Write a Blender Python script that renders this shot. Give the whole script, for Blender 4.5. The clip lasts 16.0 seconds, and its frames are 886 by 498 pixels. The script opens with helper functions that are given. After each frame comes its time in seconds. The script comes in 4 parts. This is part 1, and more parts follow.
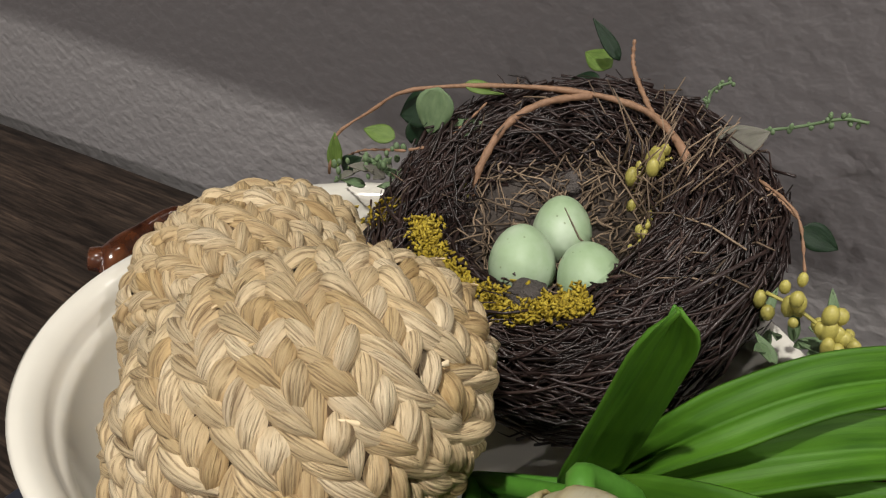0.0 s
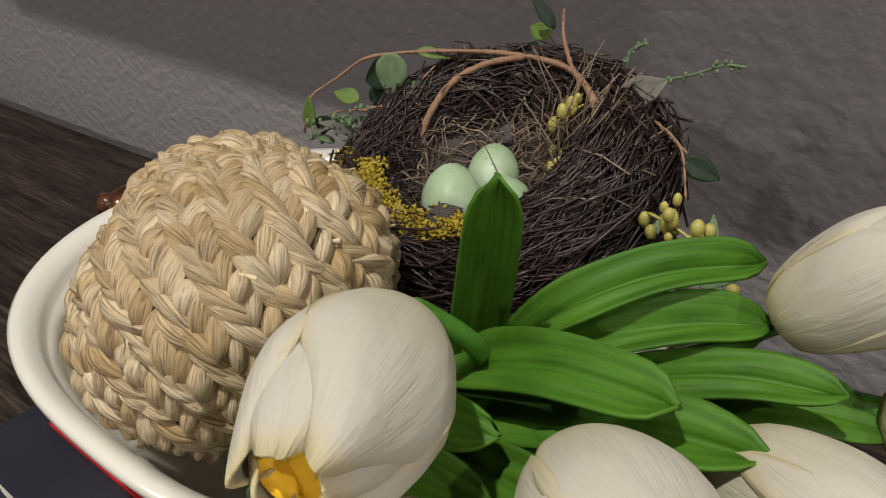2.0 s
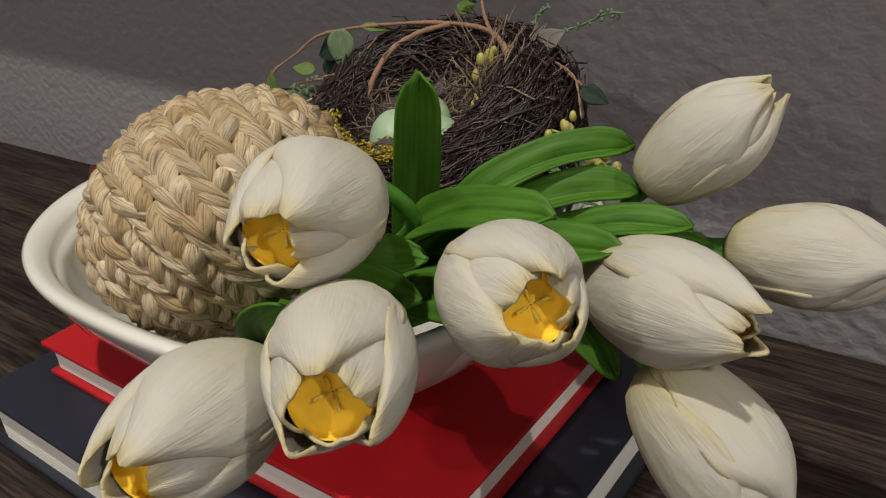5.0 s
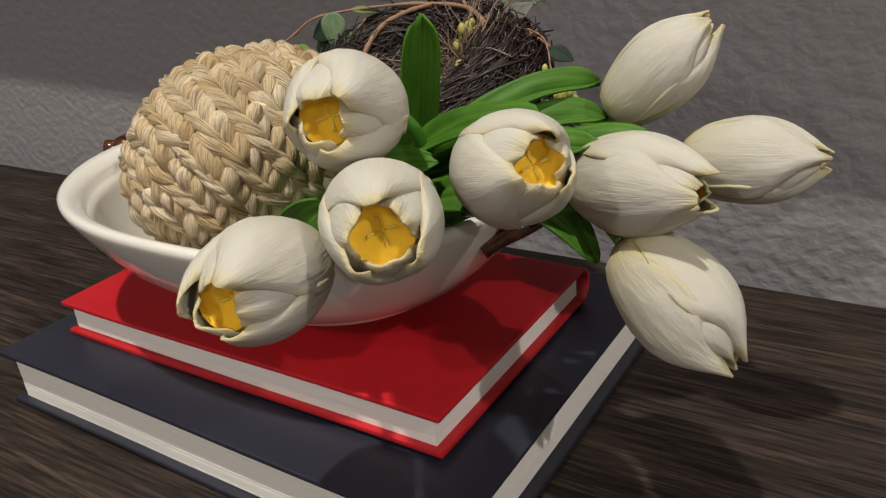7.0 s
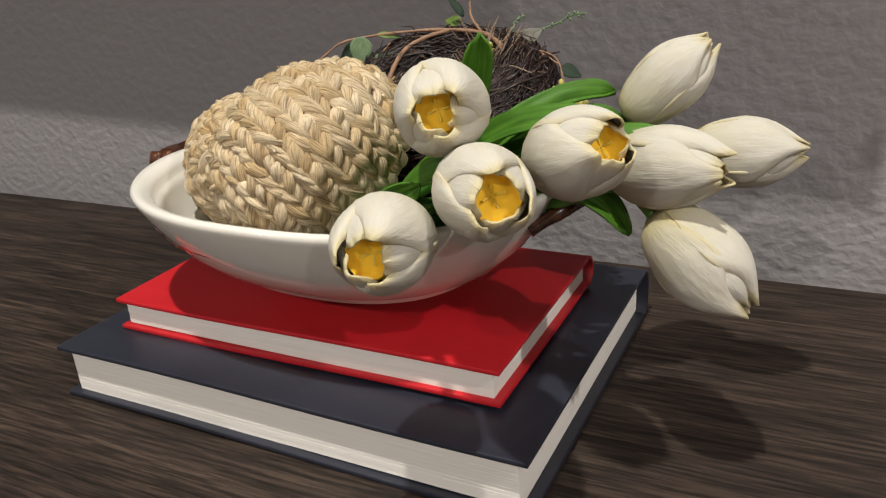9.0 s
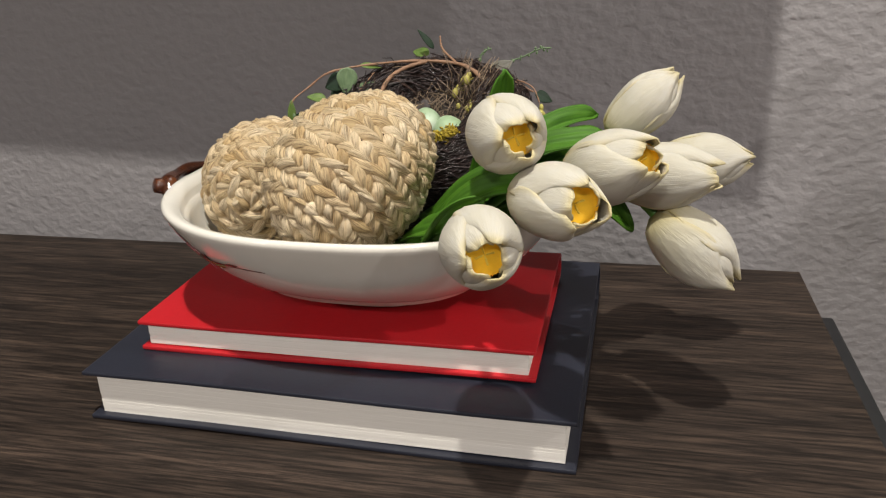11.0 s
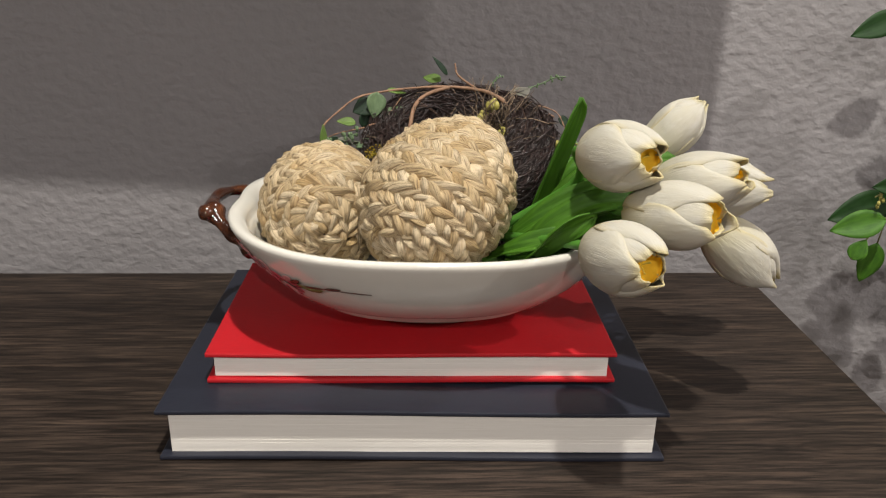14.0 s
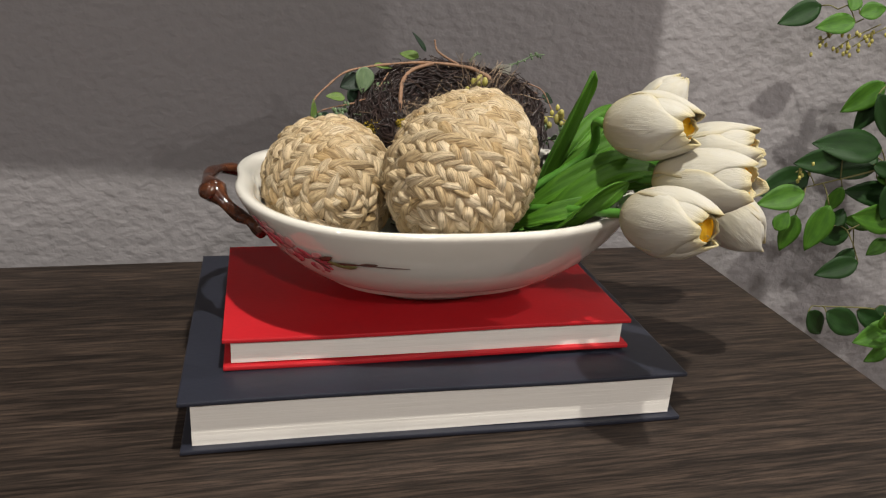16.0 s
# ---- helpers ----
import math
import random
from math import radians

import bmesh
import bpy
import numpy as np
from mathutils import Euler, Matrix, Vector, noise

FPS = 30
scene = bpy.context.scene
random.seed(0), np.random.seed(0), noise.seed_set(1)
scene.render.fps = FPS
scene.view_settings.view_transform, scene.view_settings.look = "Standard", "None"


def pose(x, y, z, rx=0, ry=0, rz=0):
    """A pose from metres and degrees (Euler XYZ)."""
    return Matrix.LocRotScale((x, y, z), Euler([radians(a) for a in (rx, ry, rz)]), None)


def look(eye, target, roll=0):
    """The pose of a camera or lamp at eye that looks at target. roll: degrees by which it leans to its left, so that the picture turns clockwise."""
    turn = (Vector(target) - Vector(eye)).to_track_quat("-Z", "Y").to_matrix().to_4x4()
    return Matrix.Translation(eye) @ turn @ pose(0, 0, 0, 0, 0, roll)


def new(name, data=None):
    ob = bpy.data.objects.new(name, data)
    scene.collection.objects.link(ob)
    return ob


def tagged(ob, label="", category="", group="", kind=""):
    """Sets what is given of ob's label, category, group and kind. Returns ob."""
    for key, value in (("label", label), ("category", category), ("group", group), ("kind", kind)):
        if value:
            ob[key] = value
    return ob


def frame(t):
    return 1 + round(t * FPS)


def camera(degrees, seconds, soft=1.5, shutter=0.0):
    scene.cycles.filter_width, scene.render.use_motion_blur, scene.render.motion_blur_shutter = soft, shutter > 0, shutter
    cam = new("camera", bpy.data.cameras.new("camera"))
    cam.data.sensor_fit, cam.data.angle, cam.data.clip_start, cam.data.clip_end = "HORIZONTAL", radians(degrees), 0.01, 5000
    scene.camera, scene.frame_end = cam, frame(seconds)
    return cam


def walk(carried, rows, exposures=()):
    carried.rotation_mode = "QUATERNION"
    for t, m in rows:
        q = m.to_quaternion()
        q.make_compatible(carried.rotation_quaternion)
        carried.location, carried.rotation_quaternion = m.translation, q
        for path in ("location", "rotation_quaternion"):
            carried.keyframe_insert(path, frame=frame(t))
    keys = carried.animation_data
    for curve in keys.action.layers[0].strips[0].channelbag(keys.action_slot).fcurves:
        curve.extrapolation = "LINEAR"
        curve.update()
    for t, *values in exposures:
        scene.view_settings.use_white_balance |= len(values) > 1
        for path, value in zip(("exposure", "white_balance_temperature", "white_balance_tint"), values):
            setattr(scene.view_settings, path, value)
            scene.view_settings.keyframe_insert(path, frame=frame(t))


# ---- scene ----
cam = camera(58.6, 16.0, soft=1.25)
PATH = [
    (0, (0.296, -0.046, 0.311), (-0.688, 1.304, -0.788), -2.0),
    (0.5, (0.311, -0.053, 0.307), (-0.717, 1.28, -0.774), -2.2),
    (1, (0.327, -0.058, 0.301), (-0.746, 1.261, -0.753), -2.4),
    (1.5, (0.349, -0.059, 0.299), (-0.767, 1.24, -0.735), -3.0),
    (2, (0.368, -0.06, 0.296), (-0.778, 1.23, -0.715), -3.7),
    (2.5, (0.379, -0.066, 0.297), (-0.771, 1.23, -0.703), -4.0),
    (3, (0.393, -0.071, 0.291), (-0.761, 1.235, -0.691), -4.7),
    (3.5, (0.403, -0.077, 0.287), (-0.733, 1.251, -0.686), -4.5),
    (4, (0.412, -0.088, 0.286), (-0.722, 1.252, -0.673), -5.0),
    (4.5, (0.418, -0.101, 0.283), (-0.709, 1.26, -0.655), -5.2),
    (7, (0.444, -0.183, 0.256), (-0.591, 1.314, -0.574), -5.5),
    (7.5, (0.444, -0.199, 0.255), (-0.577, 1.319, -0.553), -5.4),
    (8, (0.44, -0.224, 0.257), (-0.548, 1.329, -0.527), -4.9),
    (8.5, (0.435, -0.247, 0.258), (-0.513, 1.337, -0.511), -4.6),
    (11, (0.335, -0.369, 0.289), (-0.125, 1.424, -0.469), -2.4),
    (11.5, (0.314, -0.386, 0.294), (-0.071, 1.428, -0.457), -1.9),
    (12, (0.283, -0.389, 0.298), (-0.013, 1.442, -0.45), -1.3),
    (12.5, (0.26, -0.393, 0.3), (0.029, 1.451, -0.441), -0.9),
    (13, (0.229, -0.401, 0.3), (0.077, 1.455, -0.431), -0.3),
    (13.5, (0.198, -0.407, 0.298), (0.122, 1.457, -0.423), 0.2),
    (14, (0.162, -0.412, 0.299), (0.208, 1.454, -0.418), 1.0),
    (14.5, (0.128, -0.409, 0.298), (0.285, 1.45, -0.42), 1.4),
    (15, (0.103, -0.407, 0.292), (0.362, 1.442, -0.423), 1.8),
    (15.5, (0.081, -0.407, 0.286), (0.424, 1.431, -0.426), 2.5),
    (16, (0.053, -0.4, 0.281), (0.481, 1.418, -0.435), 3.5),
]
walk(cam, [(t, look(eye, target, roll)) for t, eye, target, roll in PATH],
     exposures=[(0, -0.17), (1.5, -0.38), (2.5, -0.36), (4, -0.51), (4.5, -0.53), (7, -0.24), (8.5, 0.05), (11, 0.11), (16, 0.08)])

# ---- light ----
world = bpy.data.worlds.new("world")
scene.world = world
world.use_nodes = True
world.node_tree.nodes["Background"].inputs[0].default_value = (0.9, 0.92, 1.0, 1)
world.node_tree.nodes["Background"].inputs[1].default_value = 0.005

# x, y, watts; the three at y -2.4 are unseen lamps added as fill
LAMPS = [(0.27, -0.42, 33.0), (2.20, -0.42, 36.0), (0.27, -2.4, 31.0), (2.6, -2.4, 36.0), (-1.9, -2.4, 38.0)]
CEIL = 1.75
FLOOR = -0.70
for k, (lx, ly, watts) in enumerate(LAMPS):
    la = bpy.data.lights.new("downlight_lamp", "AREA")
    la.shape, la.size, la.energy, la.color = "DISK", 0.055, watts, (1.0, 0.96, 0.885) if k == 0 else (1.0, 0.935, 0.905)
    lo = new("downlight_lamp", la)
    lo.matrix_world = pose(lx, ly, CEIL - 0.012)


# ---- materials ----
class Nodes:
    """A small wrapper round a node material."""

    def __init__(self, name, rough=0.5, metal=0.0, coord="Object"):
        self.mat = bpy.data.materials.new(name)
        self.mat.use_nodes = True
        self.t = self.mat.node_tree
        self.b = self.t.nodes["Principled BSDF"]
        self.b.inputs["Roughness"].default_value = rough
        self.b.inputs["Metallic"].default_value = metal
        self.co = self.t.nodes.new("ShaderNodeTexCoord").outputs[coord]

    def node(self, kind, **inputs):
        n = self.t.nodes.new(kind)
        for k, v in inputs.items():
            n.inputs[k.replace("_", " ")].default_value = v
        return n

    def link(self, a, b):
        self.t.links.new(a, b)

    def scaled(self, sx, sy, sz, rx=0.0, ry=0.0, rz=0.0):
        n = self.node("ShaderNodeMapping")
        n.inputs["Scale"].default_value = (sx, sy, sz)
        n.inputs["Rotation"].default_value = (rx, ry, rz)
        self.link(self.co, n.inputs["Vector"])
        return n.outputs["Vector"]

    def noise(self, scale, detail=4.0, rough=0.55, vec=None, distortion=0.0):
        n = self.node("ShaderNodeTexNoise", Scale=scale, Detail=detail, Roughness=rough, Distortion=distortion)
        self.link(vec if vec is not None else self.co, n.inputs["Vector"])
        return n.outputs["Fac"]

    def ramp(self, fac, stops):
        n = self.t.nodes.new("ShaderNodeValToRGB")
        r = n.color_ramp
        while len(r.elements) < len(stops):
            r.elements.new(0.5)
        for e, (p, c) in zip(r.elements, stops):
            e.position, e.color = p, (*c, 1) if len(c) == 3 else c
        self.link(fac, n.inputs["Fac"])
        return n.outputs["Color"]

    def mix(self, fac, a, b, mode="MIX"):
        n = self.t.nodes.new("ShaderNodeMix")
        n.data_type, n.blend_type = "RGBA", mode
        for v, i in ((fac, 0), (a, 6), (b, 7)):
            if isinstance(v, (int, float)):
                n.inputs[i].default_value = v
            elif isinstance(v, tuple):
                n.inputs[i].default_value = (*v, 1)
            else:
                self.link(v, n.inputs[i])
        return n.outputs[2]

    def colour(self, out):
        self.link(out, self.b.inputs["Base Color"])
        return self

    def bump(self, fac, strength, dist):
        n = self.node("ShaderNodeBump", Strength=strength, Distance=dist)
        self.link(fac, n.inputs["Height"])
        prev = self.b.inputs["Normal"].links
        if prev:
            self.link(prev[0].from_socket, n.inputs["Normal"])
        self.link(n.outputs["Normal"], self.b.inputs["Normal"])
        return self

    def rough(self, fac, lo, hi):
        n = self.node("ShaderNodeMapRange")
        n.inputs["To Min"].default_value, n.inputs["To Max"].default_value = lo, hi
        self.link(fac, n.inputs["Value"])
        self.link(n.outputs["Result"], self.b.inputs["Roughness"])
        return self

    def random(self):
        return self.t.nodes.new("ShaderNodeObjectInfo").outputs["Random"]

    def island(self):
        return self.t.nodes.new("ShaderNodeNewGeometry").outputs["Random Per Island"]


def shade(c, k):
    return tuple(min(1, v * k) for v in c)


def plain(name, c, rough=0.5, metal=0.0, scale=60.0, vary=0.15, bump=0.2, dist=0.0006, coat=0.0):
    """Colour with two scales of variation and a fine relief."""
    n = Nodes(name, rough, metal)
    big = n.noise(scale * 0.2, 3)
    fine = n.noise(scale * 3, 5)
    a = n.ramp(big, [(0.3, shade(c, 1 - vary)), (0.7, shade(c, 1 + vary))])
    n.colour(n.mix(0.35, a, n.ramp(fine, [(0.35, shade(c, 1 - vary * 1.3)), (0.65, shade(c, 1 + vary))])))
    n.rough(big, max(0.02, rough - 0.08), rough + 0.08)
    n.bump(fine, bump, dist)
    n.b.inputs["Coat Weight"].default_value = coat
    return n.mat


def wall_material():
    n = Nodes("wall_paint", 0.75)
    lump = n.noise(1.0, 2.2, 0.45, n.scaled(92, 92, 118), 0.15)
    lumps = n.ramp(lump, [(0.32, (0, 0, 0)), (0.68, (1, 1, 1))])
    c = (0.264, 0.251, 0.251)
    n.colour(n.mix(0.5, n.ramp(n.noise(4, 3), [(0.3, shade(c, 0.95)), (0.7, shade(c, 1.05))]),
                   n.ramp(n.noise(160, 4), [(0.3, shade(c, 0.93)), (0.7, shade(c, 1.05))])))
    n.bump(lumps, 0.48, 0.0017)
    n.bump(n.noise(260, 4), 0.35, 0.0006)
    return n.mat


def wood_material():
    """Dark laminate: short fine pores, soft broad bands and one flat knot."""
    n = Nodes("dark_wood", 0.45)
    pores = n.noise(1.0, 5, 0.7, n.scaled(20, 420, 420), 0.2)
    grain = n.noise(1.0, 5, 0.6, n.scaled(7, 150, 150), 0.5)
    bands = n.noise(1.0, 3, 0.5, n.scaled(1.7, 26, 26), 0.9)
    # rings round the knot, stretched along the grain and fading outwards
    off = n.node("ShaderNodeMapping")
    off.inputs["Location"].default_value = (-0.426, -0.009 * 4.2, 0)
    off.inputs["Scale"].default_value = (1, 4.2, 0)
    n.link(n.co, off.inputs["Vector"])
    dist = n.t.nodes.new("ShaderNodeVectorMath")
    dist.operation = "LENGTH"
    n.link(off.outputs["Vector"], dist.inputs[0])
    wave = n.t.nodes.new("ShaderNodeMath")
    wave.operation = "MULTIPLY_ADD"
    n.link(n.noise(1.0, 3, 0.5, n.scaled(14, 60, 60)), wave.inputs[0])
    wave.inputs[1].default_value = 0.05
    n.link(dist.outputs["Value"], wave.inputs[2])
    ring = n.t.nodes.new("ShaderNodeMath")
    ring.operation = "PINGPONG"
    n.link(wave.outputs[0], ring.inputs[0])
    ring.inputs[1].default_value = 0.009
    lines = n.ramp(ring.outputs[0], [(0.0, (0.72, 0.70, 0.68)), (0.009, (1.22, 1.2, 1.18))])
    near = n.ramp(dist.outputs["Value"], [(0.0, (1, 1, 1)), (0.03, (0.8, 0.8, 0.8)), (0.085, (0, 0, 0))])
    a = n.ramp(bands, [(0.30, (0.0165, 0.0118, 0.0092)), (0.5, (0.0262, 0.0187, 0.0143)), (0.72, (0.036, 0.0258, 0.0200))])
    b = n.ramp(grain, [(0.34, (0.52, 0.50, 0.48)), (0.5, (1.0, 1.0, 1.0)), (0.66, (1.75, 1.70, 1.62))])
    p = n.ramp(pores, [(0.42, (0.22, 0.21, 0.20)), (0.50, (1.0, 1.0, 1.0)), (0.58, (2.1, 2.04, 1.96))])
    c = n.mix(0.62, n.mix(0.75, a, b, "MULTIPLY"), p, "MULTIPLY")
    n.colour(n.mix(near, c, n.mix(1.0, c, lines, "MULTIPLY")))
    n.rough(grain, 0.48, 0.62)
    n.b.inputs["Specular IOR Level"].default_value = 0.22
    n.bump(pores, 0.35, 0.0004)
    n.bump(grain, 0.2, 0.0005)
    return n.mat


def page_material():
    n = Nodes("book_pages", 0.8)
    lines = n.noise(3.0, 3, 0.7, n.scaled(6, 6, 900))
    n.colour(n.ramp(lines, [(0.22, (0.66, 0.63, 0.56)), (0.45, (0.78, 0.75, 0.68)), (0.75, (0.83, 0.80, 0.74))]))
    n.bump(lines, 0.25, 0.0004)
    return n.mat


def raffia_material():
    """Dried leaf fibre: pale straw, fibres along the strand's own length."""
    n = Nodes("raffia", 0.62, coord="UV")
    fibres = n.noise(1.0, 5, 0.65, n.scaled(1.3, 13, 1), 0.15)
    thick = n.noise(1.0, 2, 0.5, n.scaled(0.9, 3.2, 1))
    rnd = n.t.nodes.new("ShaderNodeMath")
    rnd.operation = "ADD"
    n.link(n.random(), rnd.inputs[0])
    n.link(n.island(), rnd.inputs[1])
    fr = n.t.nodes.new("ShaderNodeMath")
    fr.operation = "FRACT"
    n.link(rnd.outputs[0], fr.inputs[0])
    base = n.ramp(fr.outputs[0], [(0.0, (0.50, 0.365, 0.185)), (0.2, (0.61, 0.475, 0.28)), (0.6, (0.67, 0.545, 0.35)), (0.92, (0.73, 0.62, 0.435)), (1.0, (0.52, 0.37, 0.17))])
    c = n.mix(0.72, base, n.ramp(fibres, [(0.40, (0.26, 0.19, 0.115)), (0.475, (0.92, 0.88, 0.82)), (0.7, (1.08, 1.07, 1.04))]), "MULTIPLY")
    n.colour(n.mix(0.55, c, n.ramp(thick, [(0.32, (0.50, 0.39, 0.26)), (0.5, (1, 1, 1))]), "MULTIPLY"))
    n.bump(fibres, 1.0, 0.0017)
    n.bump(thick, 0.7, 0.0016)
    return n.mat


def petal_material():
    """Soft foam petal: fanned fine ribs, yellowish towards the base and the edges."""
    n = Nodes("tulip_petal", 0.72, coord="UV")
    sep = n.t.nodes.new("ShaderNodeSeparateXYZ")
    n.link(n.co, sep.inputs[0])
    ribs = n.noise(1.0, 3, 0.55, n.scaled(2.2, 46, 1), 0.4)
    soft = n.noise(2.6, 3)
    base = n.ramp(sep.outputs[0], [(0.0, (0.465, 0.41, 0.20)), (0.20, (0.500, 0.470, 0.362)), (0.55, (0.518, 0.499, 0.438)), (0.90, (0.522, 0.501, 0.436)), (1.0, (0.535, 0.472, 0.28))])
    rim = n.ramp(sep.outputs[1], [(0.0, (1.0, 0.88, 0.52)), (0.09, (1, 1, 1)), (0.91, (1, 1, 1)), (1.0, (1.0, 0.88, 0.52))])
    c = n.mix(0.6, base, rim, "MULTIPLY")
    c = n.mix(0.14, c, n.ramp(ribs, [(0.35, (0.80, 0.74, 0.60)), (0.6, (1, 1, 1))]), "MULTIPLY")
    n.colour(n.mix(0.4, c, n.ramp(soft, [(0.3, (0.93, 0.88, 0.72)), (0.7, (1, 1, 1))]), "MULTIPLY"))
    n.b.inputs["Specular IOR Level"].default_value = 0.25
    n.b.inputs["Subsurface Weight"].default_value = 0.2
    n.b.inputs["Subsurface Radius"].default_value = (0.005, 0.0045, 0.0035)
    n.b.inputs["Subsurface Scale"].default_value = 0.6
    crinkle = n.mix(1.0, ribs, n.ramp(n.noise(3.4, 2), [(0.42, (0.1, 0.1, 0.1)), (0.62, (1, 1, 1))]), "MULTIPLY")
    n.bump(crinkle, 0.5, 0.0011)
    n.bump(n.noise(1.0, 3, 0.5, n.scaled(3, 5, 1)), 0.5, 0.0022)
    through_light = n.node("ShaderNodeBsdfTranslucent")
    through_light.inputs["Color"].default_value = (0.80, 0.74, 0.58, 1)
    both = n.node("ShaderNodeMixShader", Fac=0.10)
    n.link(n.b.outputs[0], both.inputs[1])
    n.link(through_light.outputs[0], both.inputs[2])
    n.link(both.outputs[0], n.t.nodes["Material Output"].inputs["Surface"])
    return n.mat


def leaf_material(name, dark, light, rough=0.45, ribs=9):
    n = Nodes(name, rough, coord="UV")
    lines = n.noise(1.0, 3, 0.5, n.scaled(1.2, ribs, 1), 0.1)
    blot = n.noise(4.0, 4)
    c = n.mix(0.5, n.ramp(lines, [(0.3, dark), (0.7, light)]), n.ramp(blot, [(0.3, dark), (0.7, light)]))
    n.colour(c)
    n.bump(lines, 0.35, 0.0007)
    n.bump(n.noise(90, 3), 0.15, 0.0003)
    n.b.inputs["Specular IOR Level"].default_value = 0.3
    n.b.inputs["Subsurface Weight"].default_value = 0.05
    n.b.inputs["Subsurface Radius"].default_value = (0.002, 0.004, 0.001)
    return n.mat


def twig_material(name, stops, rough=0.7):
    n = Nodes(name, rough)
    c = n.ramp(n.island(), stops)
    n.colour(n.mix(0.6, c, n.ramp(n.noise(500, 4), [(0.3, (0.5, 0.45, 0.42)), (0.7, (1.15, 1.1, 1.1))]), "MULTIPLY"))
    n.bump(n.noise(900, 3), 0.5, 0.0004)
    return n.mat


def egg_material():
    n = Nodes("speckled_egg", 0.5)
    v = n.noise(60, 4)
    sp = n.t.nodes.new("ShaderNodeTexVoronoi")
    sp.inputs["Scale"].default_value = 330
    n.link(n.co, sp.inputs["Vector"])
    dots = n.ramp(sp.outputs["Distance"], [(0.0, (1, 1, 1)), (0.10, (1, 1, 1)), (0.16, (0, 0, 0))])
    gate = n.ramp(n.noise(170, 2), [(0.48, (0, 0, 0)), (0.55, (1, 1, 1))])
    c = n.ramp(v, [(0.25, (0.235, 0.34, 0.18)), (0.5, (0.315, 0.425, 0.265)), (0.8, (0.45, 0.54, 0.41))])
    n.colour(n.mix(n.mix(1.0, dots, gate, "MULTIPLY"), c, (0.20, 0.26, 0.15)))
    n.bump(n.noise(700, 3), 0.15, 0.0003)
    return n.mat


def handle_material():
    n = Nodes("glazed_brown", 0.16)
    v = n.noise(70, 4, distortion=0.8)
    n.colour(n.ramp(v, [(0.3, (0.016, 0.006, 0.004)), (0.5, (0.052, 0.017, 0.008)), (0.78, (0.15, 0.05, 0.018))]))
    n.b.inputs["Coat Weight"].default_value = 0.5
    n.b.inputs["Coat Roughness"].default_value = 0.08
    n.bump(v, 0.3, 0.001)
    return n.mat


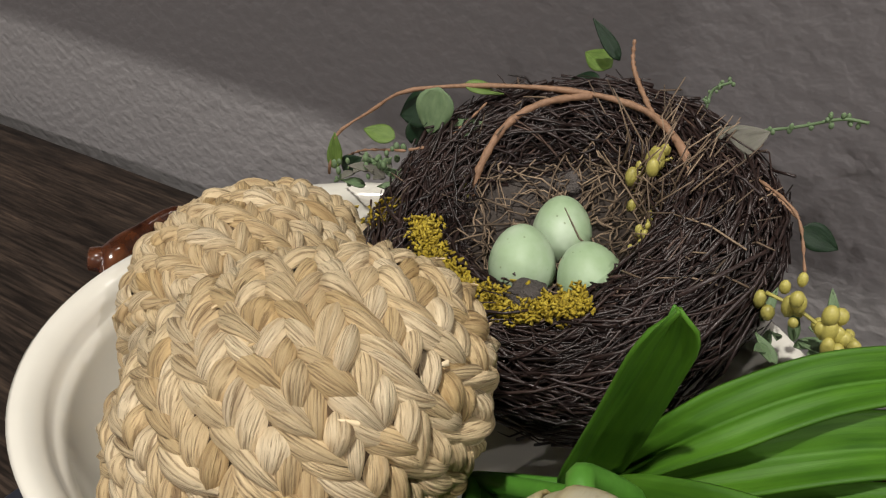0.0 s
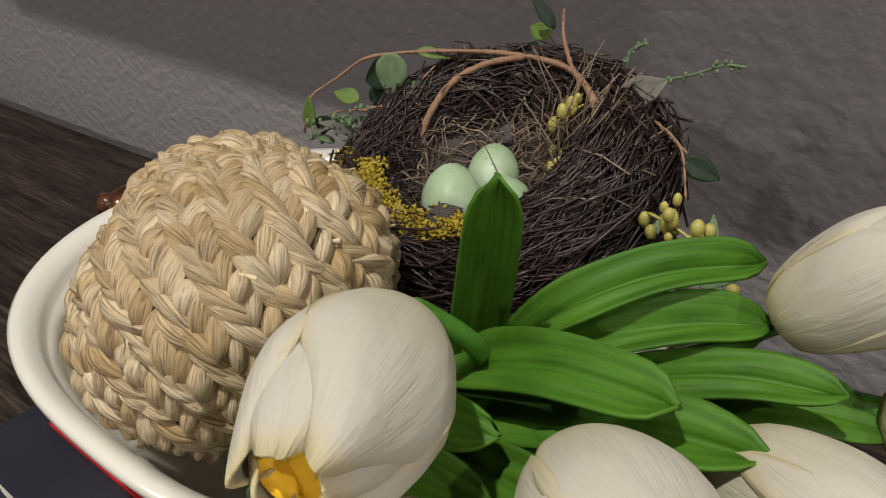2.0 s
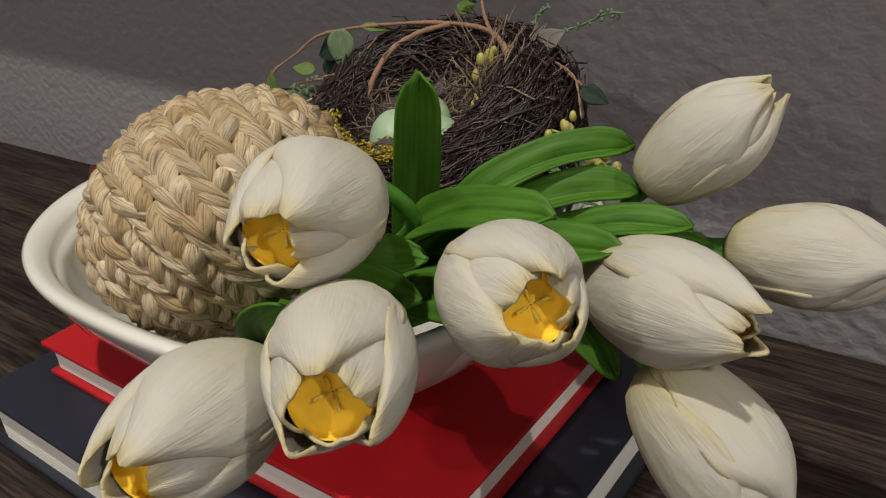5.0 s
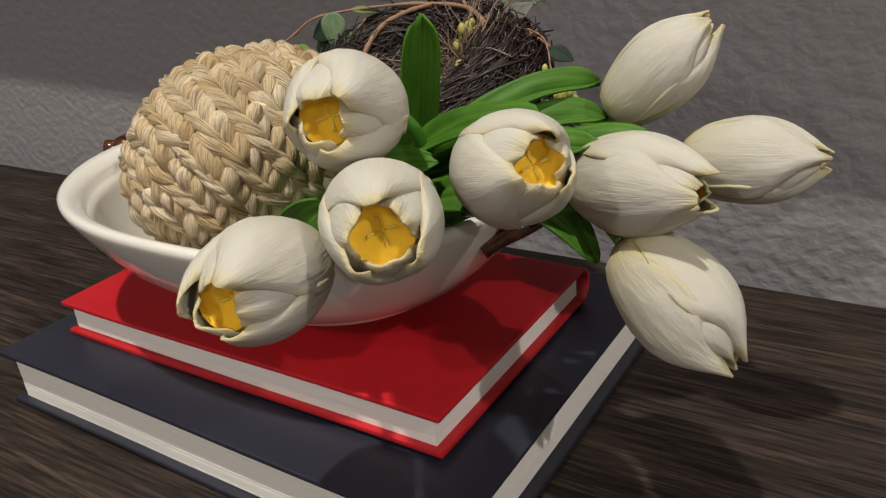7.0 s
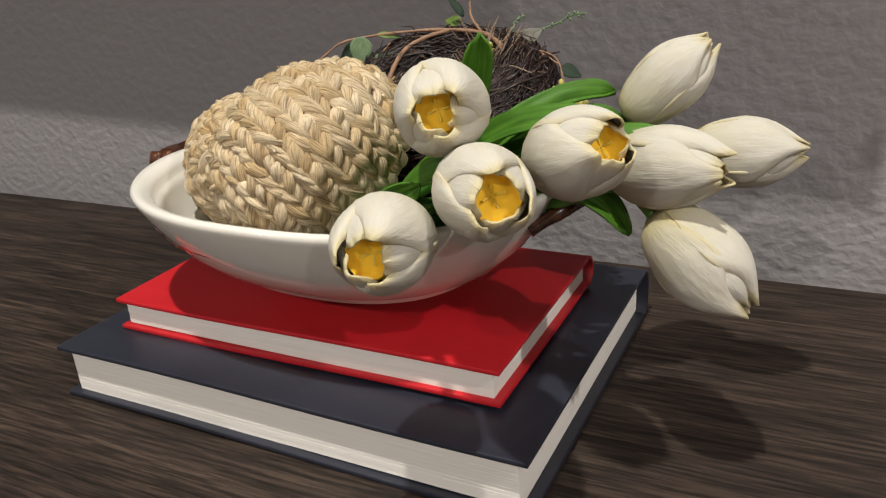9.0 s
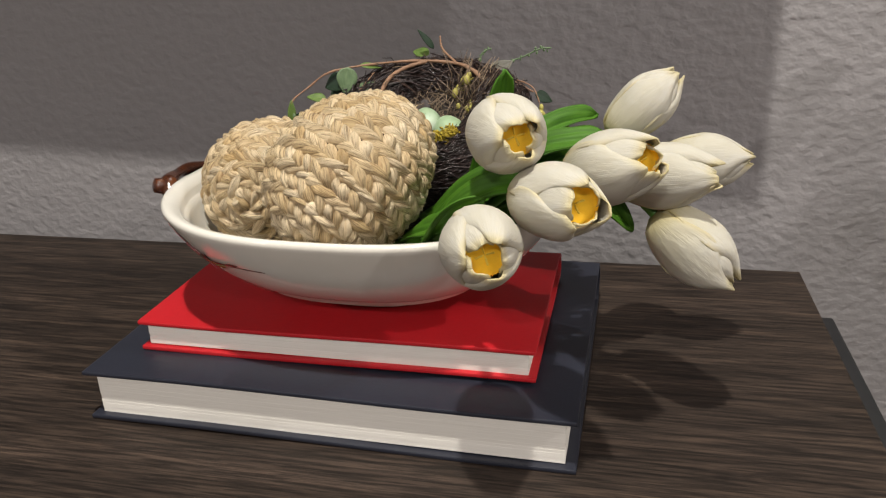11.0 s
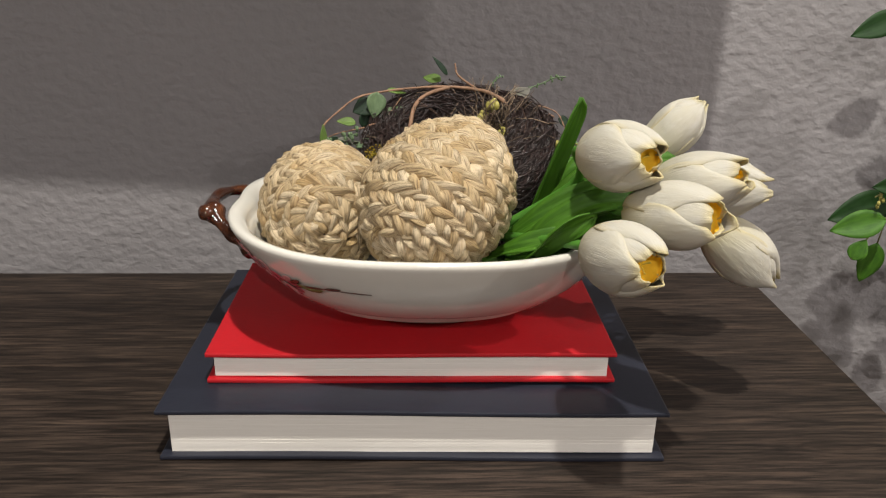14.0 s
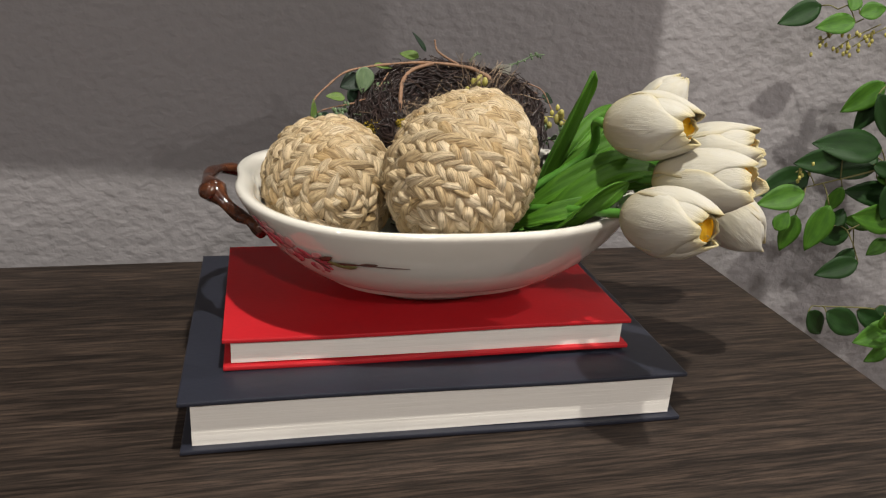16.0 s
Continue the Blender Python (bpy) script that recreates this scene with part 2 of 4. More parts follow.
M = {
    "wall": wall_material(),
    "wood": wood_material(),
    "black": plain("black_panel", (0.012, 0.012, 0.013), 0.5, scale=30),
    "ceiling": plain("ceiling_paint", (0.46, 0.45, 0.43), 0.85, scale=20, vary=0.03),
    "side_wall": plain("side_wall_paint", (0.25, 0.24, 0.235), 0.8, scale=20, vary=0.04),
    "floor": plain("floor_boards", (0.13, 0.095, 0.07), 0.5, scale=12),
    "navy": plain("navy_cloth", (0.017, 0.019, 0.029), 0.40, scale=120, vary=0.12, bump=0.25, dist=0.0003),
    "red": plain("red_cloth", (0.46, 0.008, 0.014), 0.5, scale=120, vary=0.07, bump=0.25, dist=0.0003),
    "pages": page_material(),
    "ceramic": plain("cream_glaze", (0.68, 0.655, 0.585), 0.13, scale=25, vary=0.025, bump=0.03, dist=0.0006, coat=0.4),
    "brown_glaze": handle_material(),
    "raffia": raffia_material(),
    # darkened to stand for the shadow in the gaps between strands
    "raffia_core_shade": plain("raffia_core_shade", (0.07, 0.042, 0.020), 0.9, scale=150, vary=0.3, bump=0.6, dist=0.001),
    "petal": petal_material(),
    "throat": plain("yellow_throat", (0.88, 0.56, 0.03), 0.85, scale=120, vary=0.10, bump=0.1, dist=0.0004),
    "stamen": plain("stamen", (0.80, 0.62, 0.10), 0.6, scale=300),
    "stem": plain("green_stem", (0.065, 0.20, 0.022), 0.45, scale=120, vary=0.2),
    "leaf": leaf_material("tulip_leaf", (0.022, 0.078, 0.0045), (0.076, 0.198, 0.011), 0.60),
    "twig": twig_material("nest_twig", [(0, (0.010, 0.0062, 0.0056)), (0.6, (0.025, 0.0142, 0.0124)), (0.94, (0.042, 0.025, 0.021)), (1, (0.10, 0.062, 0.045))], 0.42),
    # near-black: shade between the twigs, put into the core's colour
    "nest_core_shade": plain("nest_core_shade", (0.009, 0.0065, 0.0055), 0.9, scale=200, vary=0.5, bump=1.0, dist=0.003),
    "fibre": twig_material("nest_fibre", [(0, (0.07, 0.05, 0.033)), (0.5, (0.15, 0.108, 0.070)), (1, (0.30, 0.225, 0.15))]),
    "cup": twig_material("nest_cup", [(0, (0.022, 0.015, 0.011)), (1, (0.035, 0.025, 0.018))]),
    "branch": twig_material("orange_branch", [(0, (0.22, 0.125, 0.075)), (1, (0.30, 0.18, 0.105))]),
    "egg": egg_material(),
    "moss": twig_material("yellow_moss", [(0, (0.27, 0.20, 0.012)), (0.5, (0.38, 0.29, 0.016)), (1, (0.47, 0.38, 0.05))], 0.85),
    "stone": plain("grey_bark", (0.075, 0.065, 0.06), 0.8, scale=300, vary=0.5, bump=0.9, dist=0.002),
    "berry": plain("green_berry", (0.38, 0.34, 0.085), 0.45, scale=300, vary=0.25),
    "sage": leaf_material("sage_leaf", (0.075, 0.125, 0.06), (0.17, 0.24, 0.125), 0.6, 5),
    "deep_leaf": leaf_material("deep_leaf", (0.006, 0.017, 0.008), (0.015, 0.036, 0.016), 0.5, 5),
    "fresh_leaf": leaf_material("fresh_leaf", (0.06, 0.11, 0.02), (0.14, 0.21, 0.05), 0.55, 5),
    "grey_leaf": leaf_material("grey_leaf", (0.10, 0.10, 0.08), (0.19, 0.18, 0.15), 0.7, 5),
    # one leaf green in a lit and a shaded copy, light put into colour
    "plant_lit_leaf": leaf_material("plant_lit_leaf", (0.026, 0.085, 0.007), (0.075, 0.20, 0.014), 0.55, 6),
    "plant_shaded": leaf_material("plant_shaded_leaf", (0.007, 0.028, 0.005), (0.018, 0.062, 0.010), 0.55, 6),
    "plant_stem": plain("plant_stem", (0.16, 0.15, 0.05), 0.6, scale=200),
    "pink": plain("pink_glaze", (0.50, 0.10, 0.125), 0.2, scale=300, vary=0.45, bump=0.02, coat=0.3),
    "pale_pink": plain("pale_pink_glaze", (0.62, 0.31, 0.30), 0.2, scale=300, vary=0.3, bump=0.02, coat=0.3),
    "twig_glaze": plain("painted_twig", (0.10, 0.045, 0.03), 0.25, scale=300, vary=0.3, bump=0.02),
    "leaf_glaze": plain("painted_leaf", (0.16, 0.17, 0.06), 0.25, scale=300, vary=0.3, bump=0.02),
    "screen": plain("screen_black", (0.01, 0.01, 0.011), 0.25, scale=20),
    "white_trim": plain("white_trim", (0.8, 0.8, 0.78), 0.5, scale=40, vary=0.03),
}
GLOW = bpy.data.materials.new("lamp_glow")
GLOW.use_nodes = True
GLOW.node_tree.nodes["Principled BSDF"].inputs["Emission Color"].default_value = (1, 0.93, 0.84, 1)
GLOW.node_tree.nodes["Principled BSDF"].inputs["Emission Strength"].default_value = 12


# ---- mesh helpers ----
def thing(name, label, category, group="", at=(0, 0, 0), kind=""):
    ob = new(name)
    ob.empty_display_size = 0.01
    ob.location = at
    return tagged(ob, label, category, group, kind)


def under(ob, parent):
    if parent is not None:
        ob.parent = parent
        if parent.parent is None:
            ob.matrix_parent_inverse = Matrix.Translation(parent.location).inverted()
    return ob


def mesh_of(name, verts, faces, material, uvs=None, smooth=True):
    me = bpy.data.meshes.new(name)
    me.from_pydata([tuple(v) for v in verts], [], faces)
    if uvs is not None:
        layer = me.uv_layers.new(name="uv")
        for loop in me.loops:
            layer.data[loop.index].uv = uvs[loop.vertex_index]
    if smooth:
        me.polygons.foreach_set("use_smooth", [True] * len(me.polygons))
    me.materials.append(material)
    return me


def solid(name, verts, faces, material, parent=None, label="", uvs=None, smooth=True):
    ob = new(name, mesh_of(name, verts, faces, material, uvs, smooth))
    if label:
        ob["label"] = label
    return under(ob, parent)


def part(name, bm, material, parent=None, label="", smooth=False):
    me = bpy.data.meshes.new(name)
    bm.to_mesh(me)
    bm.free()
    if smooth:
        me.polygons.foreach_set("use_smooth", [True] * len(me.polygons))
    me.materials.append(material)
    ob = new(name, me)
    if label:
        ob["label"] = label
    return under(ob, parent)


def box(x0, x1, y0, y1, z0, z1, bevel=0.0, seg=2):
    bm = bmesh.new()
    bmesh.ops.create_cube(bm, size=1)
    for v in bm.verts:
        v.co = Vector(((x0 + x1) / 2 + v.co.x * (x1 - x0), (y0 + y1) / 2 + v.co.y * (y1 - y0), (z0 + z1) / 2 + v.co.z * (z1 - z0)))
    if bevel:
        bmesh.ops.bevel(bm, geom=bm.edges[:], offset=bevel, segments=seg, affect="EDGES", profile=0.6)
    return bm


def spline(points, n):
    """Points of a smooth curve through the given ones."""
    p = [Vector(q) for q in points]
    p = [p[0] * 2 - p[1]] + p + [p[-1] * 2 - p[-2]]
    out = []
    spans = len(p) - 3
    for i in range(n):
        s = i / (n - 1) * spans
        k = min(int(s), spans - 1)
        t = s - k
        a, b, c, d = p[k:k + 4]
        out.append(0.5 * (2 * b + (c - a) * t + (2 * a - 5 * b + 4 * c - d) * t * t + (3 * b - a - 3 * c + d) * t ** 3))
    return out


def tube(path, radii, sides=8, cap=True):
    """Vertices and faces of a tube along a path."""
    verts, faces, n = [], [], len(path)
    up = Vector((0.13, 0.21, 0.97))
    for i, p in enumerate(path):
        d = (path[min(i + 1, n - 1)] - path[max(i - 1, 0)]).normalized()
        side = d.cross(up)
        if side.length < 1e-4:
            side = d.orthogonal()
        side.normalize()
        up = side.cross(d).normalized()
        r = radii[i] if isinstance(radii, (list, tuple)) else radii
        for k in range(sides):
            a = 2 * math.pi * k / sides
            verts.append(p + (side * math.cos(a) + up * math.sin(a)) * r)
    for i in range(n - 1):
        for k in range(sides):
            faces.append((i * sides + k, i * sides + (k + 1) % sides, (i + 1) * sides + (k + 1) % sides, (i + 1) * sides + k))
    if cap:
        faces.append(tuple(range(sides))[::-1])
        faces.append(tuple((n - 1) * sides + k for k in range(sides)))
    return verts, faces


def frame_of(axis, hint=(0, 0, 1)):
    """Rotation whose z is the axis and whose x leans to the hint."""
    z = Vector(axis).normalized()
    x = Vector(hint) - z * z.dot(Vector(hint))
    if x.length < 1e-4:
        x = z.orthogonal()
    x.normalize()
    return Matrix((x, z.cross(x), z)).transposed()


def sheet(rows, thick):
    """Closed thin sheet from a grid of (point, normal): verts, faces, uvs."""
    nu, nv = len(rows), len(rows[0])
    verts, uvs = [], []
    for sgn in (0.5, -0.5):
        for i, row in enumerate(rows):
            for j, (p, nrm) in enumerate(row):
                verts.append(p + nrm * (thick * sgn))
                uvs.append((i / (nu - 1), j / (nv - 1)))
    faces = []
    o = nu * nv
    for i in range(nu - 1):
        for j in range(nv - 1):
            a, b, c, d = i * nv + j, i * nv + j + 1, (i + 1) * nv + j + 1, (i + 1) * nv + j
            faces.append((a, b, c, d))
            faces.append((o + d, o + c, o + b, o + a))
    ring = [j for j in range(nv)] + [i * nv + nv - 1 for i in range(1, nu)] + [(nu - 1) * nv + j for j in range(nv - 2, -1, -1)] + [i * nv for i in range(nu - 2, 0, -1)]
    for k in range(len(ring)):
        a, b = ring[k], ring[(k + 1) % len(ring)]
        faces.append((b, a, o + a, o + b))
    return verts, faces, uvs


def with_normals(grid):
    nu, nv = len(grid), len(grid[0])
    rows = []
    for i in range(nu):
        row = []
        for j in range(nv):
            du = grid[min(i + 1, nu - 1)][j] - grid[max(i - 1, 0)][j]
            dv = grid[i][min(j + 1, nv - 1)] - grid[i][max(j - 1, 0)]
            nrm = du.cross(dv)
            row.append((grid[i][j], nrm.normalized() if nrm.length > 1e-12 else Vector((0, 0, 1))))
        rows.append(row)
    return rows


def turned(ob, degrees, x, y):
    """Turns a thing about the upright through (x, y)."""
    r = Matrix.Rotation(radians(degrees), 4, "Z")
    o = Vector((x, y, 0))
    ob.matrix_basis = Matrix.Translation(o) @ r @ Matrix.Translation(-o) @ ob.matrix_basis


# ---- the room ----
WALL_Y = 0.367


def room():
    x0, x1, y0 = -3.2, 3.6, -3.8
    tagged(part("wall_north", box(x0, x1, WALL_Y, WALL_Y + 0.12, FLOOR, CEIL), M["wall"]), "grey painted wall with a knocked-down plaster texture", "wall", kind="structure")
    turned(bpy.data.objects["wall_north"], 1.3, 0.54, WALL_Y)
    tagged(part("wall_south", box(x0, x1, y0 - 0.12, y0, FLOOR, CEIL), M["side_wall"]), "plain painted wall closing the room", "wall", kind="structure")
    tagged(part("wall_west", box(x0 - 0.12, x0, y0, WALL_Y, FLOOR, CEIL), M["side_wall"]), "plain painted wall closing the room", "wall", kind="structure")
    tagged(part("wall_east", box(x1, x1 + 0.12, y0, WALL_Y, FLOOR, CEIL), M["side_wall"]), "plain painted wall closing the room", "wall", kind="structure")
    tagged(part("floor", box(x0, x1, y0, WALL_Y, FLOOR - 0.1, FLOOR), M["floor"]), "brown wooden floor under the console", "floor", kind="structure")
    tagged(part("ceiling", box(x0, x1, y0, WALL_Y, CEIL, CEIL + 0.1), M["ceiling"]), "white painted ceiling with round downlights", "ceiling", kind="structure")
    for lx, ly, _ in LAMPS:
        d = thing("downlight", "round white recessed ceiling downlight, switched on; the rear three are added fill", "ceiling light", "ceiling downlights", (lx, ly, CEIL))
        v, f = [], []
        for r, z in ((0.046, -0.001), (0.050, -0.006), (0.062, -0.005), (0.066, 0.0)):
            for k in range(24):
                a = 2 * math.pi * k / 24
                v.append(Vector((lx + r * math.cos(a), ly + r * math.sin(a), CEIL + z)))
        for i in range(3):
            for k in range(24):
                f.append((i * 24 + k, i * 24 + (k + 1) % 24, (i + 1) * 24 + (k + 1) % 24, (i + 1) * 24 + k))
        solid("trim_ring", v, f, M["white_trim"], d)
        bm = bmesh.new()
        bmesh.ops.create_circle(bm, cap_ends=True, segments=24, radius=0.046, matrix=pose(lx, ly, CEIL - 0.002))
        part("lens", bm, GLOW, d, "glowing lens")


def television():
    """The wide flat screen on the wall over the console, whose shadow falls on the wall."""
    tv = thing("television", "black flat television on the wall over the console", "television", at=(-0.05, 0.3, 0.34))
    part("screen_body", box(-0.50, 0.418, 0.227, 0.262, 0.335, 0.88, 0.004), M["screen"], tv)
    part("wall_bracket", box(-0.25, 0.15, 0.262, WALL_Y, 0.50, 0.75), M["black"], tv)


def console():
    c = thing("console_table", "dark brown wood-grain console table with a black body", "console table", at=(-0.4, 0.07, FLOOR))
    part("tabletop", box(-1.25, 0.479, -0.16, 0.302, -0.030, 0.0, 0.0012, 2), M["wood"], c, "dark brown wood-grain top")
    part("body", box(-1.22, 0.505, -0.14, 0.279, -0.58, -0.031, 0.002), M["black"], c, "black cabinet body")
    for x in (-1.15, 0.40):
        for y in (-0.10, 0.22):
            v, f = tube([Vector((x, y, FLOOR)), Vector((x, y, -0.58))], [0.016, 0.024], 12)
            solid("leg", v, f, M["black"], c)
    turned(c, 1.3, 0.20, 0.304)


# ---- the books ----
def book(name, label, cover, x0, x1, y0, y1, z0, z1, turn=0.0, over=0.0048):
    b = thing(name, label, "book", "stacked books", ((x0 + x1) / 2, (y0 + y1) / 2, z0))
    ct = 0.0028
    rnd = random.Random(int(x0 * 1000) + 7)

    def board(n, za, zb):
        bm = box(x0, x1, y0, y1 - 0.004, za, zb, 0.0009, 2)
        bmesh.ops.subdivide_edges(bm, edges=[e for e in bm.edges if e.calc_length() > 0.1], cuts=7, use_grid_fill=True)
        for v in bm.verts:
            v.co.z += 0.0005 * math.sin(v.co.x * 19 + z0 * 90) * (0.4 + (y1 - v.co.y) / (y1 - y0))
        return part(n, bm, cover, b, smooth=False)

    board("back_cover", z0 + 0.0006, z0 + ct + 0.0006)
    board("front_cover", z1 - ct - 0.0006, z1 - 0.0006)
    # rounded spine at the back edge
    r, zc = (z1 - z0) / 2 - 0.0004, (z0 + z1) / 2
    grid = []
    for k in range(13):
        a = -math.pi / 2 + math.pi * k / 12
        grid.append([Vector((x, y1 - 0.005 + 0.009 * math.cos(a), zc + (r - 0.0014) * math.sin(a))) for x in np.linspace(x0, x1, 5)])
    v, f, u = sheet(with_normals(grid), 0.0024)
    solid("spine", v, f, cover, b, uvs=u)
    # page block, with thin uneven gatherings on the three open sides
    za, zb = z0 + ct + 0.0009, z1 - ct - 0.0009
    n = int((zb - za) / 0.0011)
    verts, faces = [], []
    for i in range(n + 1):
        z = za + (zb - za) * i / n
        j = rnd.uniform(-0.00008, 0.00008)
        ax, bx, ay = x0 + over + j, x1 - over + rnd.uniform(-0.00008, 0.00008), y0 + over * 0.75 + j
        if i < n:
            zt = z + (zb - za) / n
            k = len(verts)
            verts += [(ax, ay, z), (bx, ay, z), (bx, y1 - 0.003, z), (ax, y1 - 0.003, z), (ax, ay, zt), (bx, ay, zt), (bx, y1 - 0.003, zt), (ax, y1 - 0.003, zt)]
            faces += [(k, k + 1, k + 5, k + 4), (k + 1, k + 2, k + 6, k + 5), (k + 2, k + 3, k + 7, k + 6), (k + 3, k, k + 4, k + 7), (k + 4, k + 5, k + 6, k + 7), (k + 3, k + 2, k + 1, k)]
    tagged(solid("page_block", verts, faces, M["pages"], b, "cream paper page edges", smooth=False), kind="stuff")
    if turn:
        b.rotation_euler[2] = radians(turn)
    return b


# ---- the bowl ----
BX, BY, BA, BB = 0.1645, 0.1110, 0.1335, 0.1120


def bowl_point(theta, s, z):
    """A point of the oval bowl: angle, fraction of the rim's size, height."""
    c, q = math.cos(theta), math.sin(theta)
    n = 2.5
    r = 1.0 / (abs(c) ** n + abs(q) ** n) ** (1 / n)
    pinch = 1.0
    for t0 in (0.0, math.pi, -math.pi):
        pinch -= 0.018 * s * math.exp(-((theta - t0) / 0.16) ** 2)
    lift = 0.0045 * s ** 3 * (r * c) ** 4
    return Vector((BX + BA * s * r * c * pinch, BY + BB * s * r * q, 0.0583 + (z - 0.0583) * 1.035 + lift))


OUTER = [(0.0, 0.0605), (0.29, 0.0605), (0.31, 0.0583), (0.345, 0.0583), (0.36, 0.0605), (0.372, 0.0635), (0.47, 0.0675), (0.595, 0.0728), (0.602, 0.0752), (0.620, 0.0762), (0.72, 0.0825), (0.83, 0.0945), (0.91, 0.1070), (0.965, 0.1175), (0.99, 0.1230)]
INNER = [(1.0, 0.1256), (0.999, 0.1278), (0.985, 0.1292), (0.955, 0.1285), (0.925, 0.1262), (0.914, 0.1238), (0.908, 0.1205), (0.900, 0.1195), (0.886, 0.1180), (0.878, 0.1150), (0.845, 0.1040), (0.755, 0.0890), (0.60, 0.0770), (0.40, 0.0705), (0.0, 0.0685)]


def inside_bowl(p, slack=0.0):
    """Whether a point lies above the rim or within the bowl's inner wall."""
    if p.z > 0.1250:
        return True
    c, q = (p.x - BX) / BA, (p.y - BY) / BB
    s = (abs(c) ** 2.5 + abs(q) ** 2.5) ** 0.4
    zs = [(a, 0.0583 + (b - 0.0583) * 1.035) for a, b in INNER[5:]][::-1]
    for (s0, z0), (s1, z1) in zip(zs, zs[1:]):
        if s0 <= s <= s1:
            return p.z > z0 + (z1 - z0) * (s - s0) / (s1 - s0) + slack
    return False


def outer_at(theta, z):
    """Point of the bowl's outside at a height, with the outward normal."""
    for (s0, z0), (s1, z1) in zip(OUTER[5:], OUTER[6:]):
        if z0 <= z <= z1:
            k = (z - z0) / (z1 - z0)
            s = s0 + (s1 - s0) * k
            p = bowl_point(theta, s, z)
            a = bowl_point(theta + 0.01, s, z) - bowl_point(theta - 0.01, s, z)
            b = bowl_point(theta, s1, z1) - bowl_point(theta, s0, z0)
            return p, a.cross(b).normalized()
    return bowl_point(theta, 1, z), Vector((0, 0, 1))


def bowl():
    b = thing("serving_bowl", "oval cream ceramic bowl with brown twig handles, on the red book", "bowl", at=(BX, BY, 0.0583))
    prof = OUTER + INNER
    n = 128
    verts, faces = [], []
    for s, z in prof:
        for k in range(n):
            verts.append(bowl_point(-math.pi + 2 * math.pi * k / n, s, z))
    for i in range(len(prof) - 1):
        for k in range(n):
            faces.append((i * n + k, i * n + (k + 1) % n, (i + 1) * n + (k + 1) % n, (i + 1) * n + k))
    solid("bowl_body", verts, faces, M["ceramic"], b, "cream glazed ceramic")
    for side in (1, -1):
        pts = [(0.051, 0.052, 0.1160), (0.042, 0.060, 0.1195), (0.033, 0.068, 0.1225), (0.0205, 0.081, 0.1325), (0.0155, 0.102, 0.1350), (0.019, 0.122, 0.1345), (0.030, 0.138, 0.131), (0.044, 0.150, 0.122)]
        pts = [(x - 0.001, y + 0.017, z - 0.0045) for x, y, z in pts]
        if side < 0:
            pts = [(2 * BX - x, 2 * BY - y + 0.020, z - 0.002) for x, y, z in pts]
        path = spline(pts, 34)
        rad = []
        for i in range(34):
            t = i / 33
            rad.append(0.0039 + 0.0018 * math.exp(-((t - 0.45) / 0.10) ** 2) + 0.0022 * math.exp(-((t - 0.42) / 0.03) ** 2) + 0.0020 * math.exp(-((t - 0.0) / 0.08) ** 2) + 0.0006 * math.sin(t * 31))
        v, f = tube(path, rad, 14)
        h = solid("handle", v, f, M["brown_glaze"], b, "glossy brown twig-shaped handle")
        # a cut-off side shoot
        d = Vector((-side * 0.5, -side * 0.65, 0.25)).normalized()
        v, f = tube([path[14], path[14] + d * 0.006, path[14] + d * 0.010, path[14] + d * 0.0107], [0.0052, 0.0056, 0.0050, 0.0030], 12)
        solid("twig_stub", v, f, M["brown_glaze"], h)
    blossom(b)


def on_bowl(theta, z, off=0.0004):
    p, nrm = outer_at(theta, z)
    return p + nrm * off


def blossom(b):
    """The painted spray: petals, a twig and leaves lying on the glaze."""
    rnd = random.Random(5)

    def patch(name, theta, z, length, width, turn, mat, lift):
        rows = []
        for i in range(7):
            u = i / 6
            row = []
            for j in range(5):
                v = (j / 4 * 2 - 1) * math.sin(math.pi * (0.06 + 0.9 * u)) ** 0.7
                a, c = (u - 0.5) * length, v * width / 2
                da = a * math.cos(turn) - c * math.sin(turn)
                dz = a * math.sin(turn) + c * math.cos(turn)
                row.append(on_bowl(theta + da / 0.115, min(0.1225, max(0.064, z + dz * 0.62)), lift))
            rows.append(row)
        v, f, u = sheet(with_normals(rows), 0.0002)
        solid(name, v, f, mat, b, uvs=u)

    for k in range(26):
        c = (-2.43, 0.1075) if k < 10 else (-2.31, 0.1040) if k < 17 else (-2.56, 0.1140)
        t = rnd.uniform(0, 6.28)
        patch("painted_petal", c[0] + 0.05 * math.cos(t), c[1] + 0.0055 * math.sin(t), rnd.uniform(0.009, 0.014), rnd.uniform(0.005, 0.009), t, M["pink" if rnd.random() < 0.55 else "pale_pink"], 0.0004 + k * 0.00003)
    for a, z, l, w, t, m in ((-2.12, 0.1015, 0.020, 0.0028, 0.15, "twig_glaze"), (-2.20, 0.1035, 0.011, 0.0045, 0.7, "twig_glaze"), (-2.16, 0.1000, 0.010, 0.005, -0.5, "leaf_glaze"),
                             (-2.10, 0.0995, 0.010, 0.005, 0.4, "leaf_glaze"), (-2.00, 0.1030, 0.010, 0.0035, 0.2, "twig_glaze"), (-1.90, 0.1020, 0.020, 0.0012, -0.05, "twig_glaze"), (-2.26, 0.0985, 0.016, 0.0014, -0.9, "twig_glaze")):
        patch("painted_sprig", a - 0.03, z + 0.0045, l, w, t, M[m], 0.0011)


room()
television()
console()
book("navy_book", "thick navy blue hardback book lying on the table", M["navy"], 0.0, 0.3125, -0.0020, 0.224, 0.0, 0.0360, over=0.0066)
book("red_book", "red hardback book lying on the navy book", M["red"], 0.0235, 0.2850, 0.0305, 0.1850, 0.0360, 0.0583, 0.3)
bowl()


